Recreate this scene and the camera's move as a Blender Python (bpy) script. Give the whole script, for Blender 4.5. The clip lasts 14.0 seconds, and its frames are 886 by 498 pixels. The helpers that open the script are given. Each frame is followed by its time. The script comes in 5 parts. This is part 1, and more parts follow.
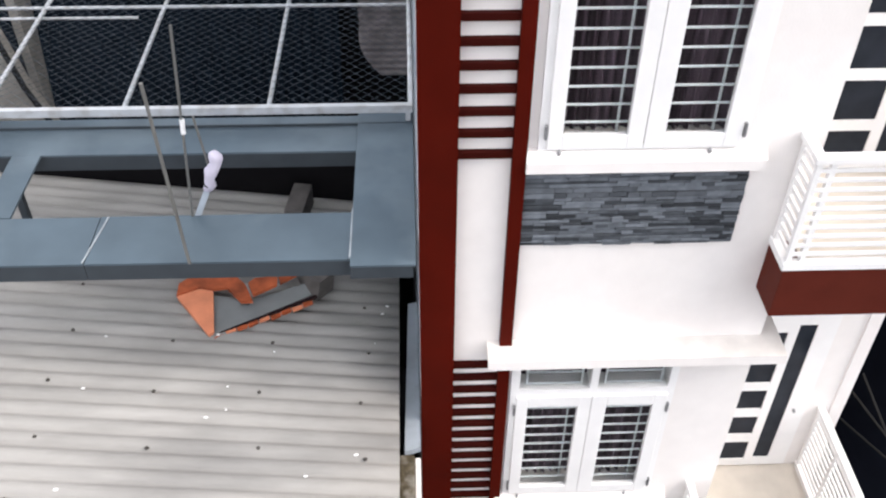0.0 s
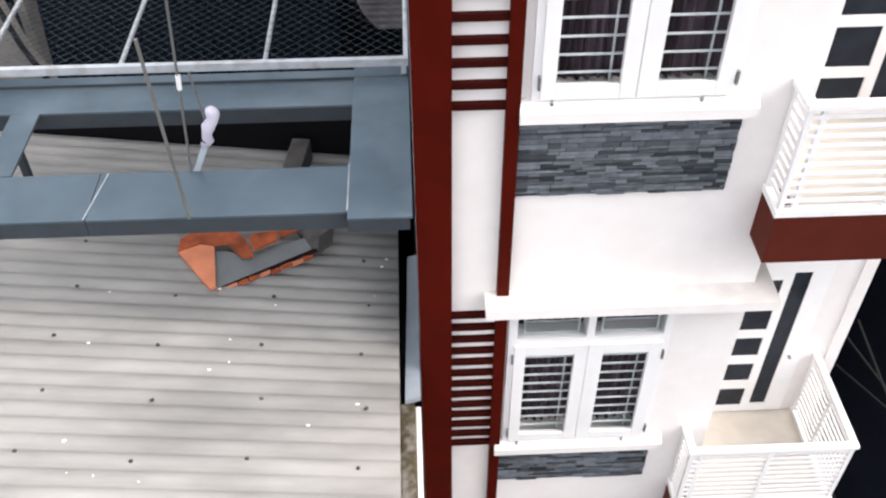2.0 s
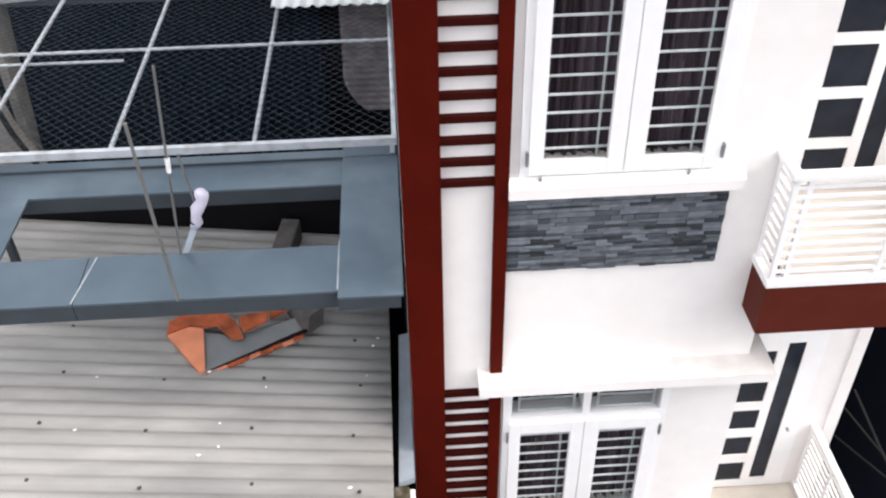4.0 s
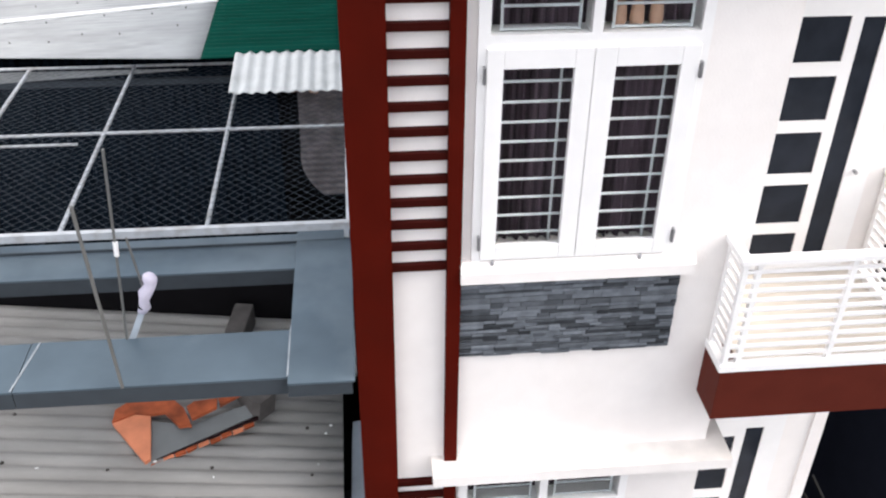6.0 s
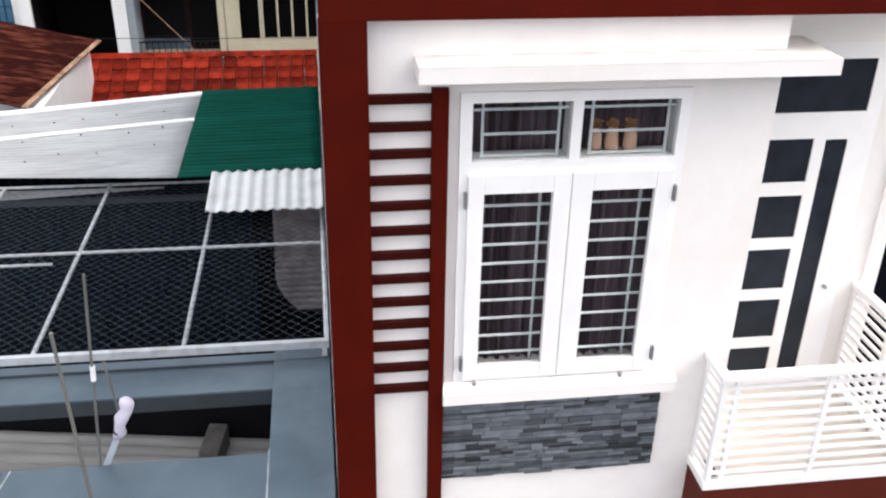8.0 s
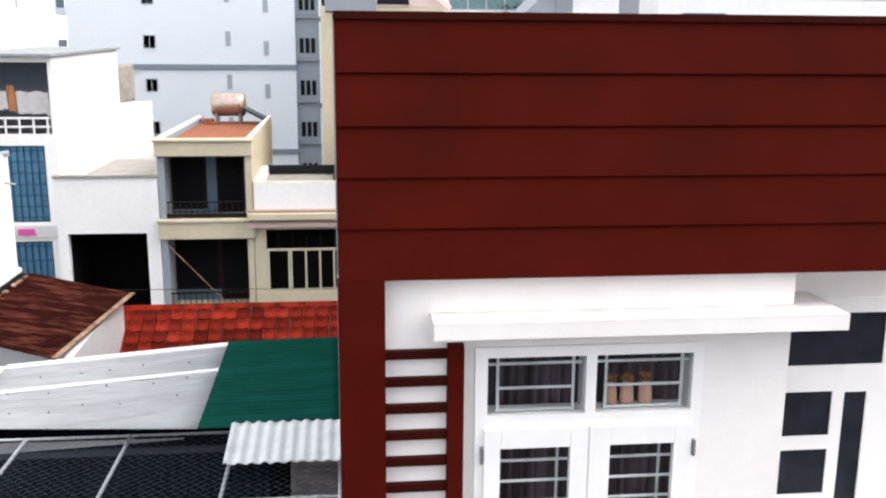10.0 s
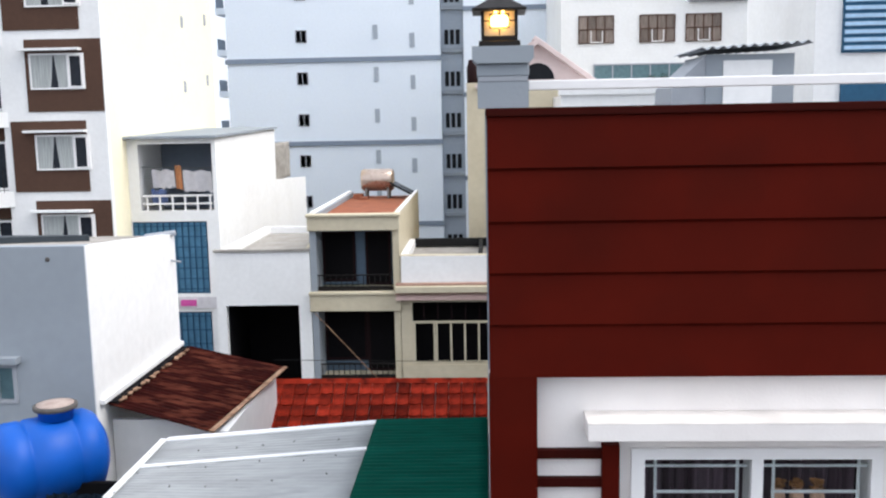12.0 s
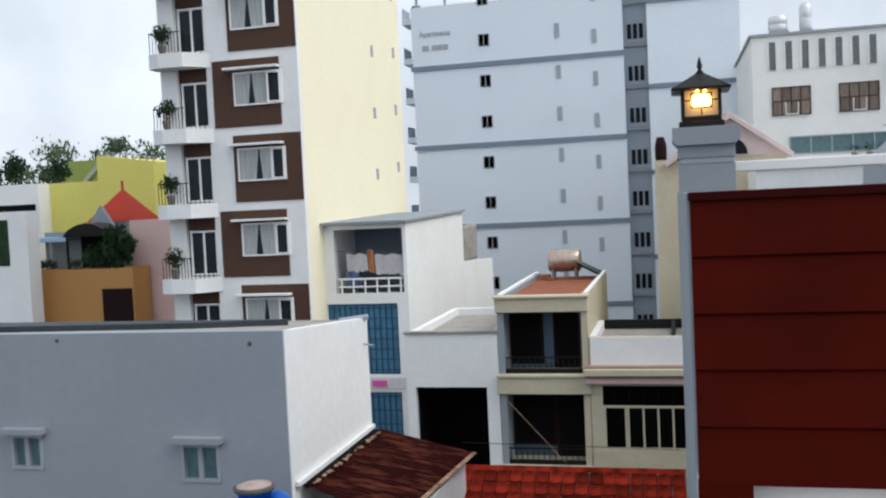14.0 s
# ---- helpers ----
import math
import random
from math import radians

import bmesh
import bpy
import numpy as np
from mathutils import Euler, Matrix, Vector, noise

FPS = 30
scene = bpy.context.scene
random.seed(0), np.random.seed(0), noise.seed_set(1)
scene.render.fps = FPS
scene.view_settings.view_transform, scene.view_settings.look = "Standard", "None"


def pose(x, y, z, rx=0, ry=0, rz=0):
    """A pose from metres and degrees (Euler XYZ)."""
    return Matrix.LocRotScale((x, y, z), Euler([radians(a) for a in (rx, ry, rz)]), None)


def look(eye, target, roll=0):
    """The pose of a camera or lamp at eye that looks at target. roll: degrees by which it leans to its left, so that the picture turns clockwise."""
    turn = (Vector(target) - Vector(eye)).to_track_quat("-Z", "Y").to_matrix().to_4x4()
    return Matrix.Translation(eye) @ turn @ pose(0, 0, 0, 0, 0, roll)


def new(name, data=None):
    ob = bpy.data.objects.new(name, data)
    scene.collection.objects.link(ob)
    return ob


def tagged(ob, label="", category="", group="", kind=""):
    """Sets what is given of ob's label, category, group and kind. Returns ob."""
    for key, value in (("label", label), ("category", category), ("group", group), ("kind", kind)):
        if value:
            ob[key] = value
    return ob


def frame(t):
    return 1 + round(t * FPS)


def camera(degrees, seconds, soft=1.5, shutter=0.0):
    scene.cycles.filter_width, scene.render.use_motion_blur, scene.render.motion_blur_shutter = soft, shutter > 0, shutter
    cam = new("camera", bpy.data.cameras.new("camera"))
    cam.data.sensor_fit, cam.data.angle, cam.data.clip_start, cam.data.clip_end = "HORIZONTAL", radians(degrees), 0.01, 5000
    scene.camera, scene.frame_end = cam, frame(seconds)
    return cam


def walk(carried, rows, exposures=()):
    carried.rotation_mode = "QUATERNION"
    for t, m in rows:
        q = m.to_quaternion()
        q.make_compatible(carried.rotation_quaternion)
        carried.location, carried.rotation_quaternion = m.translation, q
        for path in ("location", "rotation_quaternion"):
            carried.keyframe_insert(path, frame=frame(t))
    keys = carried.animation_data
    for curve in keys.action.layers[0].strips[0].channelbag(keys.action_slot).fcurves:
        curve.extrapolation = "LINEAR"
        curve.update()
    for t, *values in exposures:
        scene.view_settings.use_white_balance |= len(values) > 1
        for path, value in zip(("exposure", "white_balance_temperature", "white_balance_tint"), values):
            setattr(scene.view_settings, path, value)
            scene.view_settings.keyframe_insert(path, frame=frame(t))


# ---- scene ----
cam = camera(50.8, 14.0, soft=2.2)
PATH = [
    (0, (-0.719, -4.796, 11.255), (-0.655, -3.293, 9.937), 0.5),
    (0.5, (-0.642, -4.797, 11.246), (-0.583, -3.286, 9.938), 0.6),
    (1, (-0.632, -4.836, 11.236), (-0.577, -3.335, 9.914), 0.6),
    (1.5, (-0.638, -4.861, 11.259), (-0.587, -3.397, 9.898), 0.1),
    (2, (-0.667, -4.878, 11.285), (-0.615, -3.438, 9.898), -0.5),
    (2.5, (-0.685, -4.877, 11.296), (-0.632, -3.434, 9.912), -1.0),
    (3, (-0.701, -4.876, 11.291), (-0.645, -3.401, 9.941), -1.4),
    (5.5, (-0.598, -4.831, 11.224), (-0.456, -3.2, 10.076), 0.4),
    (6, (-0.593, -4.833, 11.233), (-0.427, -3.182, 10.116), 0.6),
    (6.5, (-0.602, -4.822, 11.266), (-0.413, -3.158, 10.172), 0.6),
    (7, (-0.636, -4.818, 11.269), (-0.421, -3.136, 10.208), 0.8),
    (7.5, (-0.683, -4.816, 11.297), (-0.446, -3.107, 10.284), 1.0),
    (8, (-0.684, -4.815, 11.339), (-0.437, -3.057, 10.417), 1.1),
    (8.5, (-0.64, -4.821, 11.347), (-0.393, -3.004, 10.548), 1.0),
    (9, (-0.626, -4.844, 11.368), (-0.374, -2.971, 10.715), 0.8),
    (9.2, (-0.626, -4.85, 11.375), (-0.376, -2.957, 10.78), 0.7),
    (11.5, (-0.683, -4.934, 11.499), (-0.677, -2.959, 11.183), -0.5),
    (12, (-0.682, -4.805, 11.532), (-0.776, -2.828, 11.25), -1.1),
    (12.5, (-0.699, -4.709, 11.56), (-0.886, -2.728, 11.352), -1.7),
    (13, (-0.714, -4.674, 11.565), (-1.001, -2.699, 11.422), -1.9),
    (13.5, (-0.729, -4.687, 11.561), (-1.108, -2.726, 11.454), -2.1),
    (14, (-0.748, -4.612, 11.573), (-1.231, -2.674, 11.474), -2.7),
]

EXPOSURES = [(0, 0.0, 6450, 14), (9.2, 0.0, 6450, 14), (11.4, -0.12, 6200, 13), (12.3, -0.45, 6050, 12), (13.2, -0.70, 6000, 10), (14, -0.95, 6000, 9)]
walk(cam, [(t, look(eye, target, roll)) for t, eye, target, roll in PATH], EXPOSURES)

# ---- light ----
SUN_ELEV, SUN_AZ = 48, 100          # degrees; azimuth from +y towards +x
world = bpy.data.worlds.new("sky")
scene.world = world
world.use_nodes = True
wn, wl = world.node_tree.nodes, world.node_tree.links
sky = wn.new("ShaderNodeTexSky")
sky.sky_type = "NISHITA"
sky.sun_disc = False
sky.sun_elevation, sky.sun_rotation = radians(SUN_ELEV), radians(SUN_AZ)
sky.air_density, sky.dust_density, sky.ozone_density = 0.8, 5.0, 1.0
# thin bright cloud over the whole sky, uneven
wtc = wn.new("ShaderNodeTexCoord")
cloud = wn.new("ShaderNodeTexNoise")
cloud.inputs["Scale"].default_value, cloud.inputs["Detail"].default_value = 2.2, 6
cramp = wn.new("ShaderNodeMapRange")
cramp.inputs["From Min"].default_value, cramp.inputs["From Max"].default_value = 0.35, 0.62
cramp.inputs["To Min"].default_value, cramp.inputs["To Max"].default_value = 0.55, 0.97
cmix = wn.new("ShaderNodeMix")
cmix.data_type = "RGBA"
cmix.inputs["B"].default_value = (23.5, 24.3, 25.2, 1)
wl.new(wtc.outputs["Generated"], cloud.inputs["Vector"])
wl.new(cloud.outputs["Fac"], cramp.inputs["Value"])
wl.new(cramp.outputs["Result"], cmix.inputs["Factor"])
wl.new(sky.outputs["Color"], cmix.inputs["A"])
wl.new(cmix.outputs["Result"], wn["Background"].inputs["Color"])
wn["Background"].inputs["Strength"].default_value = 0.094

sun = new("sun", bpy.data.lights.new("sun", "SUN"))
sun.data.energy, sun.data.angle, sun.data.color = 3.9, radians(42), (1.0, 0.94, 0.85)
sd = Vector((math.sin(radians(SUN_AZ)) * math.cos(radians(SUN_ELEV)), math.cos(radians(SUN_AZ)) * math.cos(radians(SUN_ELEV)), math.sin(radians(SUN_ELEV))))
sun.matrix_world = look(sd * 60, (0, 0, 0))


# ---- materials ----
def mat(name, col, rough=0.7, metal=0.0, var=0.12, scale=6.0, bump=0.15, bscale=60.0, stain=None, samt=0.0, sscale=1.5, stretch=(1, 1, 1), rand=0.0, spec=0.12):
    """A procedural surface: base colour with fine grain, a second colour in uneven stains, fine relief."""
    m = bpy.data.materials.new(name)
    m.use_nodes = True
    n, l = m.node_tree.nodes, m.node_tree.links
    b = n["Principled BSDF"]
    tc = n.new("ShaderNodeTexCoord")
    mp = n.new("ShaderNodeMapping")
    mp.inputs["Scale"].default_value = stretch
    l.new(tc.outputs["Object"], mp.inputs["Vector"])
    g = n.new("ShaderNodeTexNoise")
    g.inputs["Scale"].default_value, g.inputs["Detail"].default_value = scale, 6
    l.new(mp.outputs["Vector"], g.inputs["Vector"])
    r = n.new("ShaderNodeMapRange")
    r.inputs["To Min"].default_value, r.inputs["To Max"].default_value = 1 - var, 1 + var
    r.inputs["From Min"].default_value, r.inputs["From Max"].default_value = 0.25, 0.75
    l.new(g.outputs["Fac"], r.inputs["Value"])
    last = r.outputs["Result"]
    if rand:
        oi = n.new("ShaderNodeObjectInfo")
        rr = n.new("ShaderNodeMapRange")
        rr.inputs["To Min"].default_value, rr.inputs["To Max"].default_value = 1 - rand, 1 + rand
        l.new(oi.outputs["Random"], rr.inputs["Value"])
        mu = n.new("ShaderNodeMath")
        mu.operation = "MULTIPLY"
        l.new(last, mu.inputs[0])
        l.new(rr.outputs["Result"], mu.inputs[1])
        last = mu.outputs["Value"]
    vm = n.new("ShaderNodeVectorMath")
    vm.operation = "SCALE"
    vm.inputs[0].default_value = col
    l.new(last, vm.inputs["Scale"])
    out = vm.outputs["Vector"]
    if stain is not None:
        s = n.new("ShaderNodeTexNoise")
        s.inputs["Scale"].default_value, s.inputs["Detail"].default_value = sscale, 8
        l.new(mp.outputs["Vector"], s.inputs["Vector"])
        sr = n.new("ShaderNodeMapRange")
        sr.inputs["From Min"].default_value, sr.inputs["From Max"].default_value = 0.48, 0.68
        sr.inputs["To Max"].default_value = samt
        l.new(s.outputs["Fac"], sr.inputs["Value"])
        mx = n.new("ShaderNodeMix")
        mx.data_type = "RGBA"
        l.new(sr.outputs["Result"], mx.inputs["Factor"])
        l.new(out, mx.inputs["A"])
        mx.inputs["B"].default_value = (*stain, 1)
        out = mx.outputs["Result"]
    l.new(out, b.inputs["Base Color"])
    b.inputs["Metallic"].default_value = metal
    b.inputs["Specular IOR Level"].default_value = spec
    rg = n.new("ShaderNodeMapRange")
    rg.inputs["To Min"].default_value, rg.inputs["To Max"].default_value = max(0.02, rough - 0.1), min(1, rough + 0.1)
    l.new(g.outputs["Fac"], rg.inputs["Value"])
    l.new(rg.outputs["Result"], b.inputs["Roughness"])
    if bump:
        bn = n.new("ShaderNodeTexNoise")
        bn.inputs["Scale"].default_value, bn.inputs["Detail"].default_value = bscale, 4
        l.new(mp.outputs["Vector"], bn.inputs["Vector"])
        bp = n.new("ShaderNodeBump")
        bp.inputs["Strength"].default_value, bp.inputs["Distance"].default_value = bump, 0.01
        l.new(bn.outputs["Fac"], bp.inputs["Height"])
        l.new(bp.outputs["Normal"], b.inputs["Normal"])
    return m


WHITE = mat("white_render", (0.80, 0.765, 0.74), 0.75, var=0.03, stain=(0.62, 0.56, 0.52), samt=0.22, sscale=0.9)
WHITE_PAINT = mat("white_gloss_paint", (0.82, 0.81, 0.80), 0.35, var=0.03, bump=0.04, spec=0.35)
CREAM_FLOOR = mat("cream_floor_tile", (0.62, 0.57, 0.50), 0.4, var=0.08)
MAROON = mat("maroon_paint", (0.064, 0.0049, 0.0021), 0.6, var=0.14, scale=3, bump=0.08, stain=(0.046, 0.0048, 0.0024), samt=0.5, sscale=2, spec=0.04)
MAROON_D = mat("dark_maroon_slat", (0.034, 0.0045, 0.003), 0.6, var=0.12, spec=0.04)
BROWN_SLAB = mat("brown_slab_paint", (0.085, 0.017, 0.011), 0.6, var=0.1, spec=0.05)
STONE = mat("slate_cladding_stone", (0.085, 0.094, 0.106), 0.75, var=0.35, scale=14, bump=0.8, bscale=40, rand=0.75)
JOINT = mat("dark_joint", (0.05, 0.052, 0.058), 0.9)
BAR = mat("grey_painted_bar", (0.74, 0.78, 0.80), 0.4, metal=0.2)
HINGE = mat("grey_hinge", (0.34, 0.34, 0.35), 0.4, metal=0.8)
# near-black base: the shade of unlit depths is put into the colour
UNLIT_BLACK = mat("unlit_black", (0.008, 0.0075, 0.0085), 0.95, spec=0.05)
# the dark upright streaks also put the shade between folds into the colour
CURT = mat("mauve_curtain", (0.13, 0.09, 0.12), 0.9, var=0.45, scale=9, stretch=(9, 1, 0.12), stain=(0.016, 0.003, 0.009), samt=0.98, sscale=1.3)
GOLD = mat("dried_flower", (0.26, 0.12, 0.045), 0.8, var=0.3, scale=30)
CERAM = mat("cream_vase", (0.60, 0.38, 0.27), 0.5)
GALV = mat("galvanised_sheet", (0.085, 0.115, 0.140), 0.42, metal=0.35, var=0.18, scale=2.2, stain=(0.20, 0.245, 0.275), samt=0.55, sscale=0.8)
GALV_D = mat("galvanised_edge", (0.05, 0.06, 0.07), 0.6, metal=0.3)
SEAM = mat("galvanised_seam", (0.30, 0.33, 0.35), 0.6, metal=0.2, var=0.3, scale=12)
PIPE = mat("galvanised_pipe", (0.48, 0.50, 0.52), 0.5, metal=0.2, stain=(0.3, 0.28, 0.26), samt=0.6, sscale=8)
WIRE = mat("mesh_wire", (0.085, 0.10, 0.12), 0.6, metal=0.2)
LETTER_GREY = mat("faded_grey_letter", (0.36, 0.38, 0.41), 0.8)
TANK_STEEL = mat("brushed_tank_steel", (0.62, 0.63, 0.64), 0.45, metal=0.4, var=0.1, scale=3)
ROD = mat("steel_rod", (0.22, 0.22, 0.21), 0.5, metal=0.7)
FIBRO = mat("fibre_cement_sheet", (0.30, 0.292, 0.278), 0.9, var=0.2, scale=4, bump=0.4, bscale=80, stain=(0.16, 0.158, 0.155), samt=0.8, sscale=0.9, stretch=(0.35, 1.3, 1))
WHITE_SHEET = mat("weathered_white_sheet", (0.36, 0.37, 0.37), 0.7, var=0.12, stain=(0.24, 0.245, 0.245), samt=0.6, sscale=1.6, stretch=(0.4, 1.5, 1))
PATCH_SHEET = mat("bright_zinc_sheet", (0.60, 0.61, 0.60), 0.6, var=0.1, stain=(0.40, 0.41, 0.40), samt=0.7, sscale=3)
SEAL = mat("white_sealant", (0.78, 0.78, 0.78), 0.6, var=0.04)
GREEN_SHEET = mat("green_coated_sheet", (0.0015, 0.048, 0.033), 0.75, var=0.2, stain=(0.004, 0.075, 0.056), samt=0.5, sscale=2, stretch=(0.4, 2, 1), spec=0.04)
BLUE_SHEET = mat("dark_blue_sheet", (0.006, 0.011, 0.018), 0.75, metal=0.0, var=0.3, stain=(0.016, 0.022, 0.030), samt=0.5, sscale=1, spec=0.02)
PALE_SHEET = mat("pale_rough_sheet", (0.26, 0.235, 0.235), 0.9, var=0.3, stain=(0.12, 0.10, 0.10), samt=0.6, sscale=4)
PALE_LID = mat("dusty_lid", (0.42, 0.34, 0.30), 0.85, var=0.2, stain=(0.2, 0.15, 0.13), samt=0.6, sscale=6)
RUST = mat("rusted_sheet", (0.022, 0.0036, 0.003), 0.9, var=0.45, scale=6, bump=0.3, stain=(0.12, 0.034, 0.02), samt=0.75, sscale=4.5, stretch=(0.35, 1.6, 1), spec=0.04)
RUST_EDGE = mat("worn_rust_edge", (0.32, 0.20, 0.13), 0.9, var=0.4, scale=8, stain=(0.10, 0.04, 0.025), samt=0.8, sscale=6)
TILE = mat("red_clay_tile", (0.25, 0.022, 0.010), 0.85, var=0.4, scale=9, bump=0.5, stain=(0.022, 0.006, 0.005), samt=0.95, sscale=4.5, rand=0.5, spec=0.04)
ORANGE = mat("orange_clay", (0.34, 0.085, 0.035), 0.85, var=0.35, scale=9, bump=0.4, stain=(0.10, 0.03, 0.018), samt=0.8, sscale=4)
GREY_SHEET = mat("grey_lining_sheet", (0.17, 0.18, 0.18), 0.7)
CLOTH = mat("lilac_cloth", (0.55, 0.52, 0.62), 0.9, var=0.15)
SCREW = mat("dark_screw", (0.06, 0.055, 0.05), 0.6)
GREY_WALL = mat("pale_grey_render", (0.285, 0.315, 0.345), 0.8, var=0.04, stain=(0.23, 0.255, 0.28), samt=0.3, sscale=0.6)
WHITE_WALL = mat("white_far_wall", (0.80, 0.80, 0.79), 0.8, var=0.04, stain=(0.66, 0.65, 0.63), samt=0.3, sscale=0.5)
GREY_TRIM = mat("grey_trim", (0.33, 0.35, 0.38), 0.7, var=0.05)
CEMENT = mat("bare_cement", (0.34, 0.32, 0.29), 0.9, var=0.2, stain=(0.22, 0.20, 0.18), samt=0.6, sscale=1.2)
BLUE_TANK = mat("blue_plastic", (0.004, 0.085, 0.42), 0.45, var=0.1, scale=3, bump=0.03, spec=0.3)
STEEL = mat("stainless_tank", (0.46, 0.37, 0.31), 0.3, metal=0.85, var=0.1)
TEAL_GLASS = mat("teal_glass", (0.10, 0.17, 0.19), 0.15, var=0.2, spec=0.4)
DARK_GLASS = mat("dark_glass", (0.01, 0.011, 0.014), 0.2, var=0.2, bump=0, spec=0.1)
BROWN_PANE = mat("brown_curtained_pane", (0.21, 0.17, 0.145), 0.35, var=0.35, scale=4, stretch=(4, 1, 0.3), bump=0, rand=0.35)
GREY_GLASS = mat("grey_glass", (0.15, 0.165, 0.17), 0.3, var=0.25)
DUSK_GLASS = mat("mid_grey_pane", (0.02, 0.0235, 0.031), 0.2, var=0.25, bump=0, spec=0.14)
CREAM = mat("cream_paint", (0.55, 0.49, 0.36), 0.75, var=0.06, stain=(0.42, 0.36, 0.25), samt=0.4, sscale=0.8)
YELLOW = mat("pale_yellow_paint", (0.86, 0.80, 0.60), 0.8, var=0.04, stain=(0.80, 0.73, 0.53), samt=0.25, sscale=0.4)
LIME = mat("lime_yellow_paint", (0.68, 0.63, 0.17), 0.8, var=0.05)
LIME_DARK = mat("green_paint", (0.25, 0.30, 0.09), 0.8, var=0.1)
PINK = mat("pink_paint", (0.68, 0.49, 0.44), 0.8, var=0.05)
OCHRE = mat("ochre_paint", (0.48, 0.25, 0.09), 0.8, var=0.06)
CHOC = mat("chocolate_paint", (0.085, 0.048, 0.034), 0.8, var=0.08)
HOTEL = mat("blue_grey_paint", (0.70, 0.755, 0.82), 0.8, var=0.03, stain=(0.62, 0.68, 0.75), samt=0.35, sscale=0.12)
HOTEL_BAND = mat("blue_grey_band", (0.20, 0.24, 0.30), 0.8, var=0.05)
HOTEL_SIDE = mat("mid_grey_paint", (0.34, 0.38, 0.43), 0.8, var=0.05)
BLUE_SHUT = mat("blue_shutter", (0.03, 0.095, 0.17), 0.5, var=0.1)
BLUE_SLAT = mat("mid_blue_slat", (0.07, 0.17, 0.27), 0.5, var=0.2, scale=4)
BLUE_PAINT = mat("light_blue_paint", (0.11, 0.155, 0.21), 0.7, var=0.05)
WOOD_D = mat("dark_wood", (0.018, 0.008, 0.009), 0.8, var=0.25, scale=9)
TERRACOTTA = mat("terracotta_floor", (0.28, 0.10, 0.055), 0.85, var=0.2, stain=(0.18, 0.07, 0.045), samt=0.5)
RED_ROOF = mat("red_sheet_roof", (0.42, 0.05, 0.03), 0.7, var=0.12)
BLACK = mat("black_metal", (0.02, 0.018, 0.017), 0.45, metal=0.4)
PLANT = mat("dark_leaf", (0.022, 0.045, 0.02), 0.7, var=0.4, scale=3)
LEAF = mat("tree_leaf", (0.085, 0.125, 0.065), 0.7, var=0.4, scale=2)
BARK = mat("bark", (0.10, 0.08, 0.06), 0.9)
CURTAINED = mat("curtained_pane", (0.40, 0.42, 0.41), 0.35, var=0.25, scale=5, stretch=(5, 1, 0.2), bump=0)
GALV_L = mat("bright_flashing", (0.40, 0.45, 0.50), 0.5, metal=0.2, var=0.1, stain=(0.25, 0.27, 0.29), samt=0.4, sscale=5)
GABLE = mat("pale_pink_render", (0.60, 0.49, 0.47), 0.8, var=0.06)
BRICK_TIP = mat("pale_fired_clay", (0.60, 0.22, 0.12), 0.85, var=0.2)
LEDGE = mat("brown_ledge_paint", (0.34, 0.22, 0.17), 0.8, var=0.15, stain=(0.2, 0.12, 0.09), samt=0.5)
POT = mat("pot", (0.25, 0.22, 0.2), 0.8)
MOSS = mat("mossy_cement", (0.085, 0.07, 0.045), 0.95, var=0.4, scale=14, bump=0.6, stain=(0.30, 0.28, 0.25), samt=0.7, sscale=9)
ASPHALT = mat("asphalt", (0.04, 0.04, 0.042), 0.95, spec=0.02, var=0.2, scale=3)
DARK_CEMENT = mat("dark_weathered_cement", (0.10, 0.092, 0.088), 0.9, var=0.25, scale=8, bump=0.4)
OLD_BOARD = mat("old_red_board", (0.16, 0.07, 0.05), 0.85, var=0.3, scale=10, stretch=(1, 1, 6))
CABLE = mat("cable", (0.015, 0.015, 0.015), 0.7)
SHEETING = mat("laundry", (0.62, 0.60, 0.62), 0.9, var=0.1)
LAUN_R = mat("laundry_orange", (0.5, 0.22, 0.1), 0.9)
LAUN_B = mat("laundry_blue", (0.12, 0.16, 0.3), 0.9)
MAGENTA = mat("magenta_sign", (0.6, 0.1, 0.35), 0.6)
SIGN_BLUE = mat("pale_blue_sign", (0.38, 0.55, 0.72), 0.5)
SIGN_GOLD = mat("gold_lettering", (0.5, 0.42, 0.2), 0.5)


def glass_mat(name, tint=(0.9, 0.95, 0.95)):
    m = bpy.data.materials.new(name)
    m.use_nodes = True
    b = m.node_tree.nodes["Principled BSDF"]
    b.inputs["Base Color"].default_value = (*tint, 1)
    b.inputs["Transmission Weight"].default_value, b.inputs["Roughness"].default_value, b.inputs["IOR"].default_value = 1.0, 0.02, 1.45
    return m


GLASS = glass_mat("window_glass", (0.96, 0.98, 0.98))
AMBER = bpy.data.materials.new("amber_bulb")
AMBER.use_nodes = True
AMBER.node_tree.nodes["Principled BSDF"].inputs["Emission Color"].default_value = (1.0, 0.55, 0.12, 1)
AMBER.node_tree.nodes["Principled BSDF"].inputs["Emission Strength"].default_value = 14.0
LAMP_GLASS = mat("frosted_lamp_glass", (0.62, 0.52, 0.36), 0.35, var=0.1)


# ---- building blocks ----
def cube(bm, x0, x1, y0, y1, z0, z1):
    v = [bm.verts.new((x, y, z)) for x in (x0, x1) for y in (y0, y1) for z in (z0, z1)]
    for f in ((0, 1, 3, 2), (4, 6, 7, 5), (0, 4, 5, 1), (2, 3, 7, 6), (0, 2, 6, 4), (1, 5, 7, 3)):
        bm.faces.new([v[i] for i in f])


